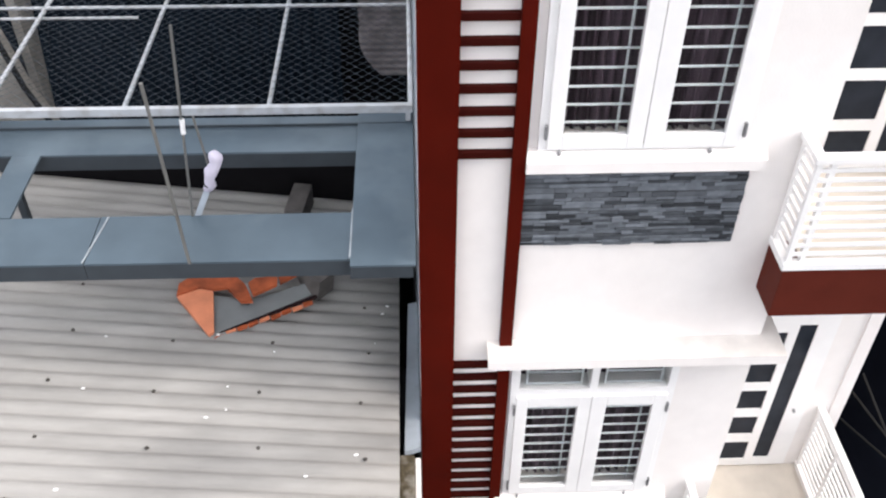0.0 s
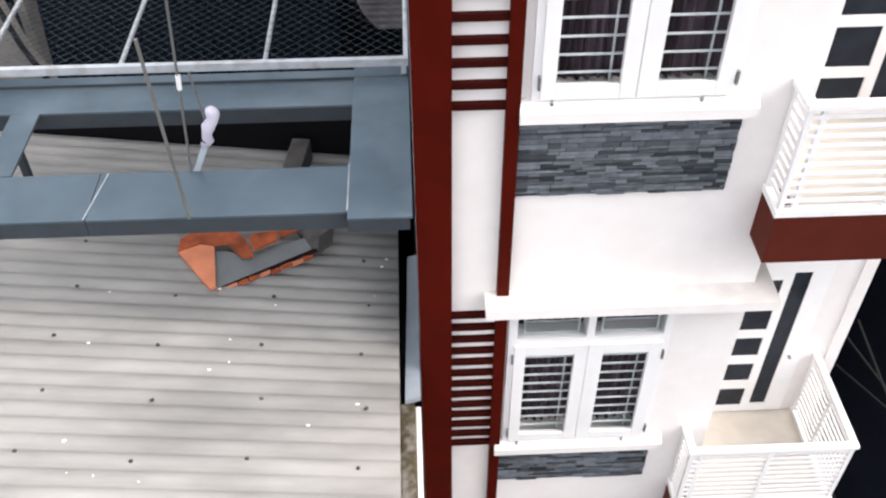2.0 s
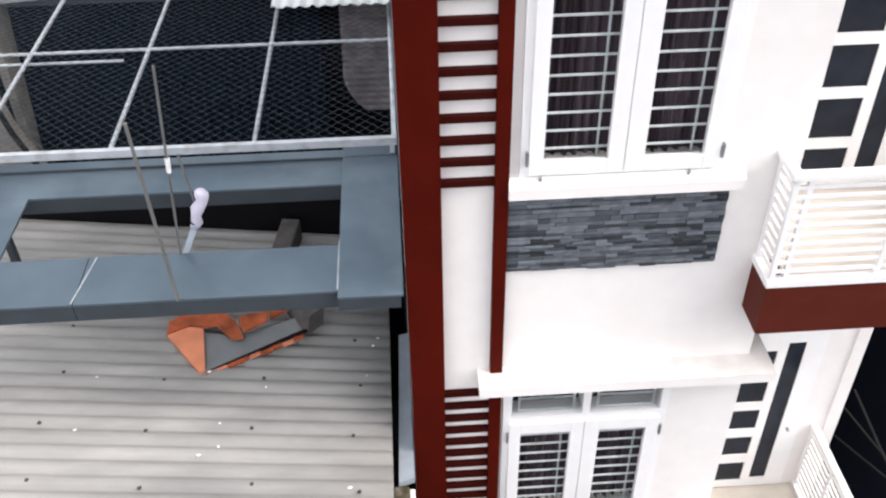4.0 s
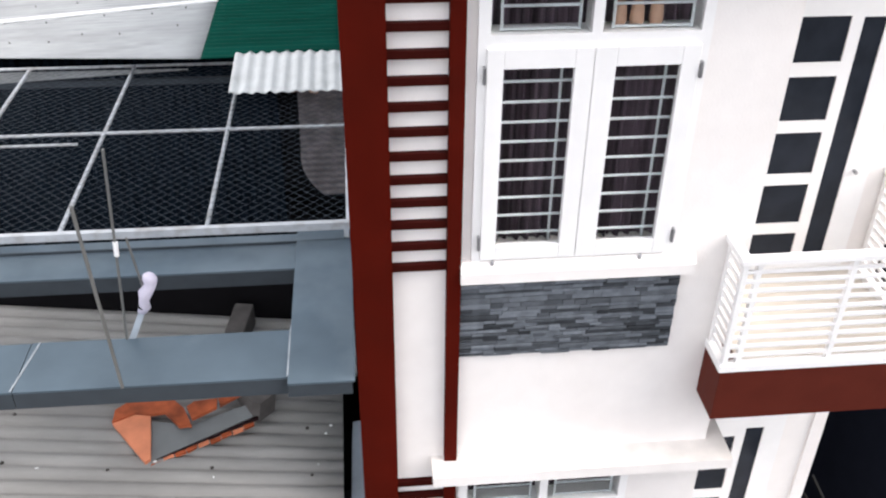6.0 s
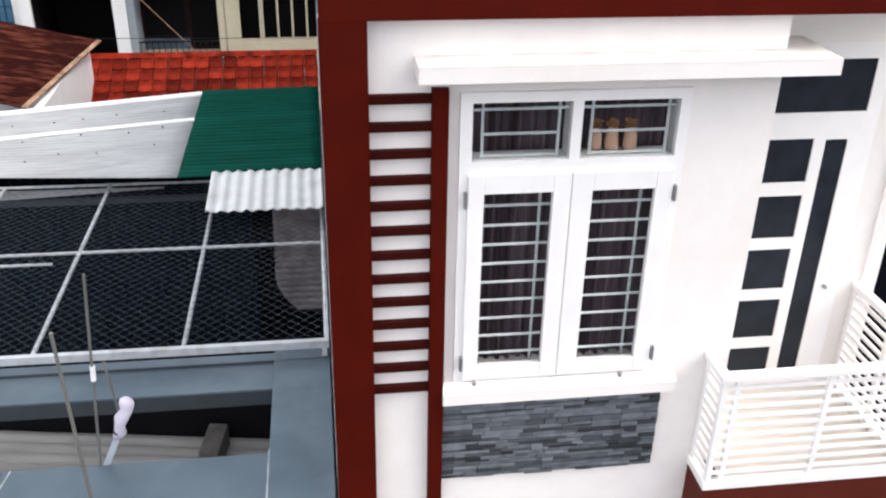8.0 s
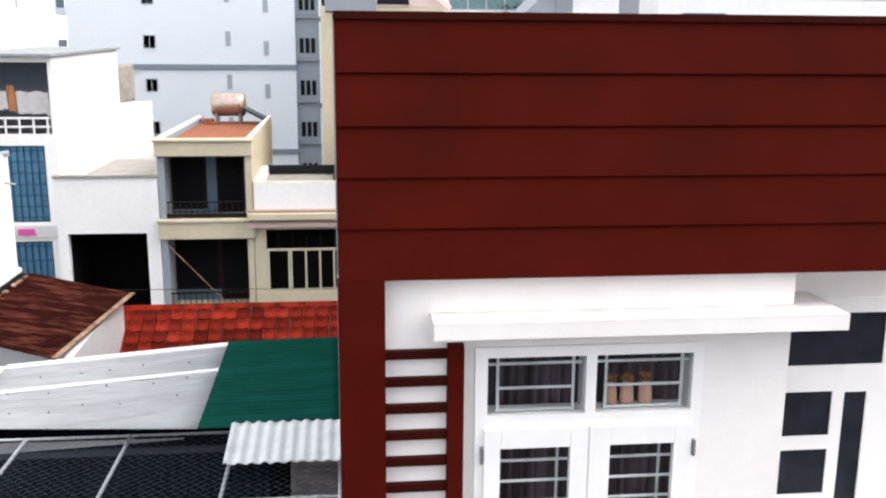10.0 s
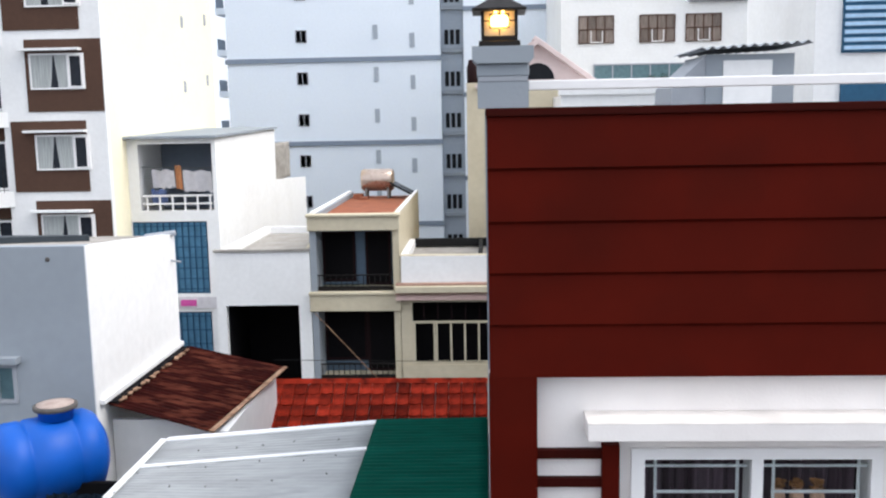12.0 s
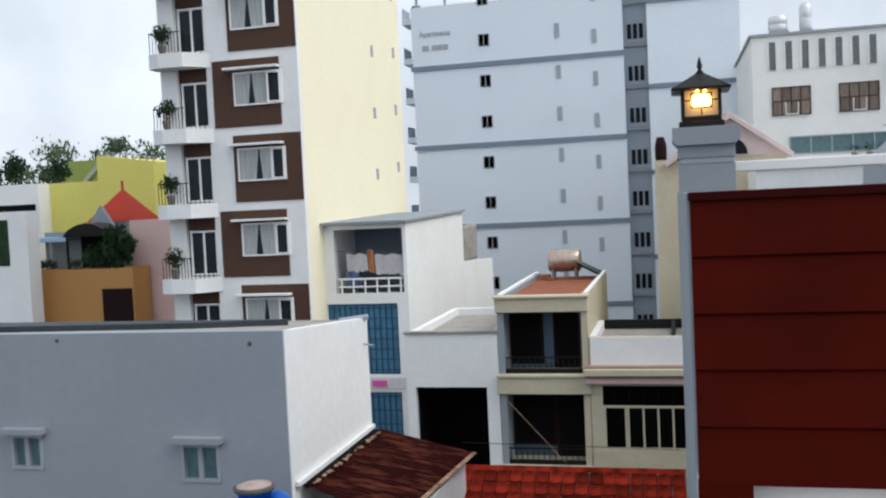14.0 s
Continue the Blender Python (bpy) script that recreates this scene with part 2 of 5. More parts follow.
def box(x0, x1, y0, y1, z0, z1, bev=0.0):
    bm = bmesh.new()
    cube(bm, min(x0, x1), max(x0, x1), min(y0, y1), max(y0, y1), min(z0, z1), max(z0, z1))
    if bev:
        bmesh.ops.bevel(bm, geom=bm.edges[:], offset=bev, segments=2, affect="EDGES", profile=0.6)
    return bm


def boxes(rows, bev=0.0):
    bm = bmesh.new()
    for r in rows:
        cube(bm, *r)
    if bev:
        bmesh.ops.bevel(bm, geom=bm.edges[:], offset=bev, segments=1, affect="EDGES")
    return bm


def tube(a, b, r, n=8):
    """A round bar from a to b."""
    a, b = Vector(a), Vector(b)
    bm = bmesh.new()
    bmesh.ops.create_cone(bm, cap_ends=True, segments=n, radius1=r, radius2=r, depth=(b - a).length)
    q = (b - a).to_track_quat("Z", "Y").to_matrix().to_4x4()
    bmesh.ops.transform(bm, matrix=Matrix.Translation((a + b) / 2) @ q, verts=bm.verts)
    return bm


def prism(pts, axis, a, b):
    """A solid whose outline pts lies across the axis, from a to b along it."""
    bm = bmesh.new()
    k = "xyz".index(axis)
    def at(p, c):
        q = list(p)
        q.insert(k, c)
        return bm.verts.new(q)
    lo, hi = [at(p, a) for p in pts], [at(p, b) for p in pts]
    bm.faces.new(lo)
    bm.faces.new(hi[::-1])
    for i in range(len(pts)):
        j = (i + 1) % len(pts)
        bm.faces.new((lo[j], lo[i], hi[i], hi[j]))
    bmesh.ops.recalc_face_normals(bm, faces=bm.faces)
    return bm


def wall_with_holes(x0, x1, z0, z1, y0, y1, holes):
    """An upright wall along x with square openings through it."""
    xs = sorted({x0, x1, *[h[0] for h in holes], *[h[1] for h in holes]})
    zs = sorted({z0, z1, *[h[2] for h in holes], *[h[3] for h in holes]})
    bm = bmesh.new()
    for xa, xb in zip(xs, xs[1:]):
        for za, zb in zip(zs, zs[1:]):
            cx, cz = (xa + xb) / 2, (za + zb) / 2
            if not any(h[0] < cx < h[1] and h[2] < cz < h[3] for h in holes):
                cube(bm, xa, xb, y0, y1, za, zb)
    bmesh.ops.remove_doubles(bm, verts=bm.verts, dist=0.0005)
    seen = {}
    for f in bm.faces:
        seen.setdefault(tuple(round(c, 3) for c in f.calc_center_median()), []).append(f)
    bmesh.ops.delete(bm, geom=[f for fs in seen.values() if len(fs) > 1 for f in fs], context="FACES")
    return bm


def sheet(x0, x1, y0, y1, z00, z10, z01, z11, pitch, amp, along="x", steps=6, thick=0.006, ragged=0.0, cusp=False, skew=0.0):
    """A corrugated sheet over the rectangle; corner heights given; ridges run along the axis."""
    bm = bmesh.new()
    rng = random.Random(int(abs(x0 * 37 + y0 * 91) * 10))
    length = (y1 - y0) if along == "x" else (x1 - x0)
    n = max(4, int(length / pitch * steps))
    m = 10
    rows = []
    for side in (0, 1):
        for i in range(n + 1):
            u = i / n
            wave = amp * math.sin(2 * math.pi * u * length / pitch)
            if cusp:
                wave = amp * (2 * abs(math.sin(math.pi * u * length / pitch)) ** 0.6 - 1)
            row = []
            for j in range(m + 1):
                v = j / m
                if ragged and j in (0, m):
                    v += rng.uniform(-ragged, ragged)
                fx, fy = (v, u) if along == "x" else (u, v)
                z = (z00 * (1 - fx) + z10 * fx) * (1 - fy) + (z01 * (1 - fx) + z11 * fx) * fy
                row.append(bm.verts.new((x0 + (x1 - x0) * fx, y0 + (y1 - y0) * fy + skew * (1 - fx) * (1 - fy), z + wave - side * thick)))
            rows.append(row)
    for side in (0, 1):
        for i in range(n):
            a, b = rows[side * (n + 1) + i], rows[side * (n + 1) + i + 1]
            for j in range(m):
                q = (a[j], a[j + 1], b[j + 1], b[j])
                bm.faces.new(q if side == 0 else q[::-1])
    t, u = rows[:n + 1], rows[n + 1:]
    for i in range(n):
        bm.faces.new((t[i][0], t[i + 1][0], u[i + 1][0], u[i][0]))
        bm.faces.new((t[i + 1][m], t[i][m], u[i][m], u[i + 1][m]))
    for j in range(m):
        bm.faces.new((t[0][j + 1], t[0][j], u[0][j], u[0][j + 1]))
        bm.faces.new((t[n][j], t[n][j + 1], u[n][j + 1], u[n][j]))
    bmesh.ops.recalc_face_normals(bm, faces=bm.faces)
    for f in bm.faces:
        f.smooth = True
    return bm


def turned(profile, n=20):
    """A round body from (radius, height) pairs."""
    bm = bmesh.new()
    rings = [[bm.verts.new((r * math.cos(2 * math.pi * i / n), r * math.sin(2 * math.pi * i / n), z)) for i in range(n)] for r, z in profile]
    for a, b in zip(rings, rings[1:]):
        for i in range(n):
            bm.faces.new((a[i], a[(i + 1) % n], b[(i + 1) % n], b[i]))
    bm.faces.new(rings[0][::-1])
    bm.faces.new(rings[-1])
    for f in bm.faces:
        f.smooth = len(f.verts) == 4
    return bm


def moved(bm, m):
    bmesh.ops.transform(bm, matrix=m, verts=bm.verts)
    return bm


def mesh_of(name, bm, material):
    me = bpy.data.meshes.new(name)
    bm.to_mesh(me)
    bm.free()
    me.materials.append(material)
    return me


def part(name, bm, material, parent, label=""):
    ob = new(name, mesh_of(name, bm, material))
    ob.parent = parent
    if label:
        ob["label"] = label
    return ob


def thing(name, label, category, group="", kind="", at=(0, 0, 0)):
    ob = new(name)
    ob.empty_display_size = 0.1
    ob.location = at
    return tagged(ob, label, category, group, kind)


def solo(name, bm, material, label, category, group="", kind=""):
    return tagged(new(name, mesh_of(name, bm, material)), label, category, group, kind)


def lettering(name, words, width, height, m, material, parent, label=""):
    """Raised letters in the built-in font, made into a mesh of the given width and height."""
    curve = bpy.data.curves.new(name, "FONT")
    curve.body, curve.extrude, curve.resolution_u = words, 0.02, 3
    temp = bpy.data.objects.new(name + "_curve", curve)
    mesh = bpy.data.meshes.new_from_object(temp)
    bpy.data.objects.remove(temp)
    bpy.data.curves.remove(curve)
    mesh.name = name
    xs, ys = [v.co.x for v in mesh.vertices], [v.co.y for v in mesh.vertices]
    sx, sy = width / (max(xs) - min(xs)), height / (max(ys) - min(ys))
    for v in mesh.vertices:
        v.co = m @ Vector(((v.co.x - min(xs)) * sx, (v.co.y - min(ys)) * sy, v.co.z))
    mesh.materials.clear()
    mesh.materials.append(material)
    ob = new(name, mesh)
    ob.parent = parent
    if label:
        ob["label"] = label
    return ob


def struct(name, bm, material, label=""):
    return tagged(new(name, mesh_of(name, bm, material)), label, "", "", "structure")

CANOPY_TOP = mat("dusty_white_cement", (0.74, 0.70, 0.66), 0.9, var=0.12)
# ---- ground ----
struct("ground", box(-400, 400, -150, 500, -0.3, 0.0), ASPHALT, "dark asphalt and earth between the houses")

# ---- the townhouse across the lane ----
house = thing("townhouse", "white rendered townhouse with maroon posts, slats and cladding", "house")
HX0, HX1 = -0.68, 3.24              # its sides
RX = 1.90                           # right end of the window bay
RY = 0.78                           # the balcony doors stand back by this
ST = 3.70                           # storey height
WX0, WX1 = 0.10, 1.35               # window opening
storeys = [(0.0, 7.90, 9.71), (-0.045, 4.21, 5.925)]  # shift along the wall, bottom of leaves, top of transom

part("wall", wall_with_holes(-0.68, RX, 0, 10.2, 0, 0.2, [(WX0 + dx, WX1 + dx, zb, zt) for dx, zb, zt in storeys]), WHITE, house)
part("side_wall", box(-0.684, -0.5, 0.2, 12, 0, 11.56), GREY_WALL, house, "pale grey rendered side wall")
part("return_wall", box(RX - 0.15, RX, 0.2, RY, 0, 10.2), WHITE, house)
part("recessed_wall", wall_with_holes(RX, HX1, 0, 10.2, RY, RY + 0.2, [(2.25 + dx, 3.02 + dx, 7.1 + o, 9.71 + o) for o, dx in ((0, 0), (-ST, -0.07))]), WHITE, house)
part("right_wall", box(HX1, HX1 + 0.12, RY - 0.02, 12, 0, 11.5), WHITE, house)
part("soffit", box(RX, HX1, -0.06, RY, 10.19, 10.3), WHITE, house)
part("rear_wall", box(-0.5, HX1, 11.8, 12, 0, 11.5), GREY_WALL, house)
part("roof_slab", box(-0.5, HX1, 0.3, 11.8, 11.0, 11.12), CEMENT, house, "flat cement roof")
part("floor_slab", box(-0.5, HX1, 0.98, 11.8, 6.9, 7.08), CEMENT, house)
part("post", box(-0.68, -0.43, -0.09, -0.001, 0, 10.179), MAROON, house, "maroon painted corner post")
# maroon boards of the parapet, each lapping the one below
BOARD_Z = [10.18, 10.46, 10.73, 10.995, 11.265, 11.535]
parapet = part("parapet", box(-0.68, HX1 + 0.3, 0.0, 0.28, 10.2, 11.523), GREY_WALL, house, "parapet wall")
for za, zb in zip(BOARD_Z, BOARD_Z[1:]):
    bm = prism([(-0.092, za), (-0.012, za), (-0.012, zb - 0.003), (-0.066, zb - 0.003), (-0.078, zb - 0.016)], "x", -0.675, HX1 + 0.3)
    part("board", bm, MAROON, parapet, "maroon painted cladding board")
part("coping", box(-0.68, HX1 + 0.3, -0.095, 0.285, 11.524, 11.566, 0.006), MAROON_D, parapet)


SLATS = [(9.745, 0.1575, 13), (5.89, 0.1425, 13)]
slat_mesh = mesh_of("slat", box(-0.432, -0.088, -0.045, -0.001, -0.025, 0.025, 0.004), MAROON_D)
for ztop, pitch, count in SLATS:
    for i in range(count):
        s = new("slat", slat_mesh)
        s.parent = house
        s.location = (0, 0, ztop - pitch * i)
for z0, z1 in ((6.02, 9.80), (0.3, 5.92)):
    part("trim_strip", box(-0.088, 0.004, -0.06, -0.001, z0, z1, 0.005), MAROON, house, "maroon painted vertical strip")

# stone panels under the windows: each stone its own piece
rng = random.Random(4)
stone_meshes = {}
def stone_panel(z0, z1, x0=0.006, x1=1.46):
    panel = part("stone_panel", box(x0, x1, -0.012, -0.001, z0, z1), JOINT, house, "grey split slate cladding")
    z = z0
    while z < z1 - 0.012:
        h = min(rng.choice((0.022, 0.03, 0.042)), z1 - z)
        x = x0
        while x < x1 - 0.02:
            w = min(rng.choice((0.08, 0.12, 0.16, 0.2, 0.26)), x1 - x)
            d = rng.choice((0.010, 0.016, 0.022))
            key = (round(w, 3), round(h, 3), d)
            if key not in stone_meshes:
                stone_meshes[key] = mesh_of("stone", box(0.0012, w - 0.0012, -0.012 - d, -0.0121, 0.0012, h - 0.0012, min(0.004, h * 0.2)), STONE)
            s = new("stone", stone_meshes[key])
            s.parent = panel
            s.location = (x, 0, z)
            x += w
        z += h
stone_panel(7.085, 7.70)
stone_panel(3.53, 3.985, -0.02, 1.395)


def window(off, zb, zt, flowers):
    """Two barred leaves under a barred transom in a white frame, with a sill."""
    made = set(scene.objects)
    w = part("window", wall_with_holes(WX0 - 0.03, WX1 + 0.03, zb - 0.04, zt + 0.06, -0.03, 0.14, [(WX0 + 0.04, 0.70, zt - 0.345, zt), (0.76, WX1 - 0.03, zt - 0.345, zt), (WX0 + 0.04, WX1 - 0.04, zb + 0.01, zt - 0.415)]), WHITE_PAINT, house, "white framed barred casement window")
    lt = zt - 0.415
    for x0, x1 in ((WX0 + 0.02, 0.722), (0.726, WX1 - 0.02)):
        gx0, gx1 = (0.215, 0.617) if x0 < 0.5 else (0.850, 1.225)
        part("leaf", boxes([(x0, gx0, -0.055, -0.005, zb, lt), (gx1, x1, -0.055, -0.005, zb, lt), (gx0, gx1, -0.054, -0.006, zb, zb + 0.10), (gx0, gx1, -0.054, -0.006, lt - 0.12, lt)], 0.004), WHITE_PAINT, w, "white painted casement leaf")
        part("pane", box(gx0 - 0.005, gx1 + 0.005, -0.03, -0.026, zb + 0.09, lt - 0.11), GLASS, w).visible_shadow = False
        hx = x0 - 0.012 if x0 < 0.5 else x1 + 0.012
        for hz in (lt - 0.2, zb + 0.08):
            part("hinge", box(hx - 0.008, hx + 0.008, -0.07, -0.04, hz, hz + 0.10, 0.004), HINGE, w, "grey steel hinge")
        for k in range(9):
            z = zb + 0.155 + (lt - zb - 0.25) / 9 * k
            part("bar", tube((gx0 - 0.01, 0.02, z), (gx1 + 0.02, 0.02, z), 0.0095, 6), BAR, w)
        part("bar", tube((gx1 - 0.05, 0.05, zb + 0.05), (gx1 - 0.05, 0.05, lt - 0.05), 0.009, 6), BAR, w)
        part("bar", tube((gx0 + 0.01, 0.05, zb + 0.05), (gx0 + 0.01, 0.05, lt - 0.05), 0.008, 6), BAR, w)
        tx0, tx1 = (0.135, 0.69) if x0 < 0.5 else (0.76, 1.325)
        part("pane", box(tx0, tx1, -0.004, 0.0, zt - 0.35, zt + 0.0), GLASS, w).visible_shadow = False
        for a, b in (((tx0 + 0.06, zt - 0.33), (tx1 - 0.06, zt - 0.33)), ((tx0 + 0.06, zt - 0.20), (tx1 - 0.06, zt - 0.20)), ((tx0, zt - 0.055), (tx1, zt - 0.055)),
                     ((tx0 + 0.07, zt - 0.34), (tx0 + 0.07, zt)), ((tx1 - 0.05, zt - 0.34), (tx1 - 0.05, zt))):
            part("bar", tube((a[0], 0.03, a[1]), (b[0], 0.03, b[1]), 0.009, 6), BAR, w)
    part("sill", prism([(-0.10, zb - 0.155), (0.0, zb - 0.19), (0.0, zb - 0.02), (-0.04, zb - 0.02), (-0.10, zb - 0.075)], "x", -0.0, 1.52), WHITE, w, "white rendered sloping sill")
    for kx in (0.2, 1.15):
        part("stay_knob", moved(turned([(0.008, 0), (0.012, 0.01), (0.012, 0.03), (0.006, 0.04)], 10), pose(kx, -0.06, zb - 0.04)), HINGE, w)
    # room lined in near black, so its darkness comes from the colour
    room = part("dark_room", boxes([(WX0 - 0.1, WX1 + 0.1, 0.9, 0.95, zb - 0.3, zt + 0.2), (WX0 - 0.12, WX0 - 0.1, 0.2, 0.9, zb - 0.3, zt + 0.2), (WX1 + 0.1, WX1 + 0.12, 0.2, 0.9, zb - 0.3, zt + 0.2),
                                    (WX0 - 0.1, WX1 + 0.1, 0.2, 0.9, zt + 0.2, zt + 0.22), (WX0 - 0.1, WX1 + 0.1, 0.2, 0.9, zb - 0.3, zb - 0.28)]), UNLIT_BLACK, w)
    # folded curtains behind the bars
    bm = bmesh.new()
    last = None
    for i in range(121):
        x = WX0 + 0.02 + (WX1 - WX0 - 0.04) * i / 120
        y = 0.2 + 0.035 * math.sin(i * 0.9) + 0.016 * math.sin(i * 0.37)
        gather = 0.07 * math.exp(-((x - 0.98) / 0.16) ** 2)
        cur = [bm.verts.new((x + gather * k * (0.98 - x) * 3, y, zb - 0.05 + (zt - zb) * (1 - k / 3))) for k in range(4)]
        if last:
            for k in range(3):
                bm.faces.new((last[k], cur[k], cur[k + 1], last[k + 1]))
        last = cur
    c = part("curtain", bm, CURT, w, "mauve striped curtain with the shade of its folds coloured in")
    c.modifiers.new("thick", "SOLIDIFY").thickness = 0.004
    if flowers:
        for k, x in enumerate((0.88, 0.98, 1.09)):
            f = thing("dried_flower_vase", "cream vase of dried golden flowers on the transom ledge", "vase", "vases in the transom")
            part("vase", moved(turned([(0.034, 0), (0.042, 0.025), (0.037, 0.10), (0.022, 0.125), (0.028, 0.14)], 14), pose(x, 0.10, zt - 0.345)), CERAM, f)
            fb = bmesh.new()
            rg = random.Random(k)
            for _ in range(60):
                a, r = rg.uniform(0, 6.28), rg.uniform(0, 0.036)
                bmesh.ops.create_icosphere(fb, subdivisions=1, radius=rg.uniform(0.006, 0.013), matrix=Matrix.Translation((x + r * math.cos(a), 0.10 + r * math.sin(a) * 0.5, zt - 0.345 + rg.uniform(0.13, 0.185))))
            part("flowers", fb, GOLD, f)
    for ob in set(scene.objects) - made:
        if ob.parent is house or ob.parent is None:
            ob.location.x += off


window(*storeys[0], True)
window(*storeys[1], False)

# canopies over the windows, carried round the corner of the bay
for zb, x1 in ((9.88, 2.12), (6.035, 2.04)):
    part("canopy", boxes([(-0.18, x1, -0.22, -0.001, zb, zb + 0.085), (RX + 0.002, x1, -0.001, 0.26, zb, zb + 0.085)]), WHITE, house, "thin white concrete canopy")
    part("canopy_top", boxes([(-0.18, x1, -0.22, -0.001, zb + 0.086, zb + 0.092), (RX + 0.002, x1, -0.001, 0.26, zb + 0.086, zb + 0.092)]), CANOPY_TOP, house, "dusty white canopy top")


def balcony(o, dx, rows):
    """Glazed door with side panes in the recess, and a railed balcony in front."""
    made = set(scene.objects)
    d = part("door", wall_with_holes(2.19, 3.06, 7.1 + o, 9.78 + o, RY - 0.02, RY + 0.1, [(2.27, 2.965, 9.315 + o, 9.68 + o), (2.715, 2.875, 7.22 + o, 9.12 + o)] + [(2.27, 2.63, a + o, b + o) for a, b in rows]), WHITE_PAINT, house, "white glazed balcony door with square panes")
    for a, b in rows:
        part("pane", box(2.265, 2.635, RY - 0.008, RY - 0.002, a - 0.004 + o, b + 0.004 + o), DUSK_GLASS, d, "dark glass pane")
    part("pane", box(2.71, 2.88, RY - 0.008, RY - 0.002, 7.22 + o, 9.125 + o), DUSK_GLASS, d, "tall dark glass pane")
    part("pane", box(2.265, 2.97, RY - 0.008, RY - 0.002, 9.31 + o, 9.685 + o), DUSK_GLASS, d, "dark glass transom pane")
    part("handle", tube((2.94, RY - 0.06, 7.97 + o), (2.94, RY - 0.027, 7.97 + o), 0.014, 10), HINGE, d)
    b = part("balcony", box(1.745, HX1, -0.30, RY - 0.001, 6.63 + o, 7.06 + o, 0.005), BROWN_SLAB, house, "brown painted balcony slab")
    part("floor_tiles", box(RX, HX1 - 0.04, -0.2, RY - 0.002, 7.061 + o, 7.07 + o), CREAM_FLOOR, b)
    part("kerb", boxes([(1.73, HX1 + 0.005, -0.305, -0.235, 7.06 + o, 7.12 + o), (1.73, 1.80, -0.235, 0.0, 7.06 + o, 7.12 + o), (HX1 - 0.06, HX1 + 0.005, -0.235, RY, 7.06 + o, 7.12 + o)], 0.004), WHITE_PAINT, b, "white painted kerb")
    part("top_rail", boxes([(1.725, HX1 + 0.01, -0.305, -0.235, 7.93 + o, 7.98 + o), (1.725, 1.795, -0.235, 0.0, 7.93 + o, 7.98 + o), (HX1 - 0.06, HX1 + 0.01, -0.235, RY, 7.93 + o, 7.98 + o)], 0.006), WHITE_PAINT, b, "white steel handrail")
    for px, py in ((1.765, -0.27), (HX1 - 0.03, -0.27), (2.48, -0.27), (1.765, -0.03), (HX1 - 0.03, RY - 0.04), (1.86, -0.262), (HX1 - 0.03, 0.26)):
        part("post", box(px - 0.018, px + 0.018, py - 0.018, py + 0.018, 7.115 + o, 7.935 + o), WHITE_PAINT, b)
    for k in range(10):
        z = 7.17 + 0.076 * k + o
        part("slat", box(1.765, HX1 - 0.03, -0.282, -0.262, z, z + 0.028, 0.003), WHITE_PAINT, b)
        part("slat", box(1.755, 1.775, -0.27, 0.0, z, z + 0.028, 0.003), WHITE_PAINT, b)
        part("slat", box(HX1 - 0.04, HX1 - 0.02, -0.27, RY, z, z + 0.028, 0.003), WHITE_PAINT, b)
    for ax, az in ((1.80, 7.13), (1.82, 7.90)):
        part("clamp", moved(turned([(0.015, 0), (0.02, 0.01), (0.02, 0.03), (0.012, 0.045)], 10), pose(ax, -0.23, az + o)), HINGE, b)
    for ob in set(scene.objects) - made:
        if ob.parent is house:
            ob.location.x += dx


balcony(0.0, 0.0, ((8.81, 9.13), (8.38, 8.71), (7.96, 8.29), (7.54, 7.87), (7.20, 7.45)))
balcony(-ST, -0.07, ((8.75, 9.03), (8.36, 8.63), (7.985, 8.25), (7.60, 7.865), (7.20, 7.475)))

# ---- rooftop pillar, lantern and rail ----
pillar = thing("gate_pillar", "pale grey rendered rooftop pillar with a stepped cap", "pillar")
part("shaft", box(-0.72, -0.46, 0.0, 0.26, 11.566, 11.70), GREY_WALL, pillar)
part("collar", box(-0.715, -0.465, -0.003, 0.255, 11.70, 11.725, 0.004), GREY_TRIM, pillar)
part("neck", box(-0.722, -0.458, -0.006, 0.262, 11.725, 11.79, 0.008), GREY_WALL, pillar)
part("cap", prism([(-0.725, 11.79), (-0.455, 11.79), (-0.435, 11.815), (-0.435, 11.875), (-0.745, 11.875), (-0.745, 11.815)], "y", -0.03, 0.285), GREY_WALL, pillar)

lantern = thing("lantern", "dark bronze square lantern with a lit amber bulb", "lamp", at=(-0.605, 0.12, 11.875))
part("base", boxes([(-0.105, 0.105, -0.105, 0.105, 0.0, 0.03), (-0.092, 0.092, -0.092, 0.092, 0.03, 0.055)], 0.004), BLACK, lantern)
for sx in (-1, 1):
    for sy in (-1, 1):
        part("corner_post", prism([(sx * 0.085 - 0.008, sy * 0.085 - 0.008), (sx * 0.085 + 0.008, sy * 0.085 - 0.008), (sx * 0.085 + 0.008, sy * 0.085 + 0.008), (sx * 0.085 - 0.008, sy * 0.085 + 0.008)], "z", 0.05, 0.19), BLACK, lantern)
    part("pane", box(sx * 0.086 - 0.002, sx * 0.086 + 0.002, -0.08, 0.08, 0.055, 0.185), LAMP_GLASS, lantern, "frosted amber glass")
part("pane", box(-0.08, 0.08, 0.084, 0.088, 0.055, 0.185), LAMP_GLASS, lantern, "frosted amber glass")
part("pane", box(-0.08, 0.08, -0.072, -0.068, 0.055, 0.185), LAMP_GLASS, lantern, "frosted amber glass")
part("bulb", moved(turned([(0.012, -0.05), (0.028, -0.035), (0.03, 0.03), (0.012, 0.05)], 12), pose(0, -0.088, 0.125, 0, 90, 0)), AMBER, lantern, "glowing amber bulb")
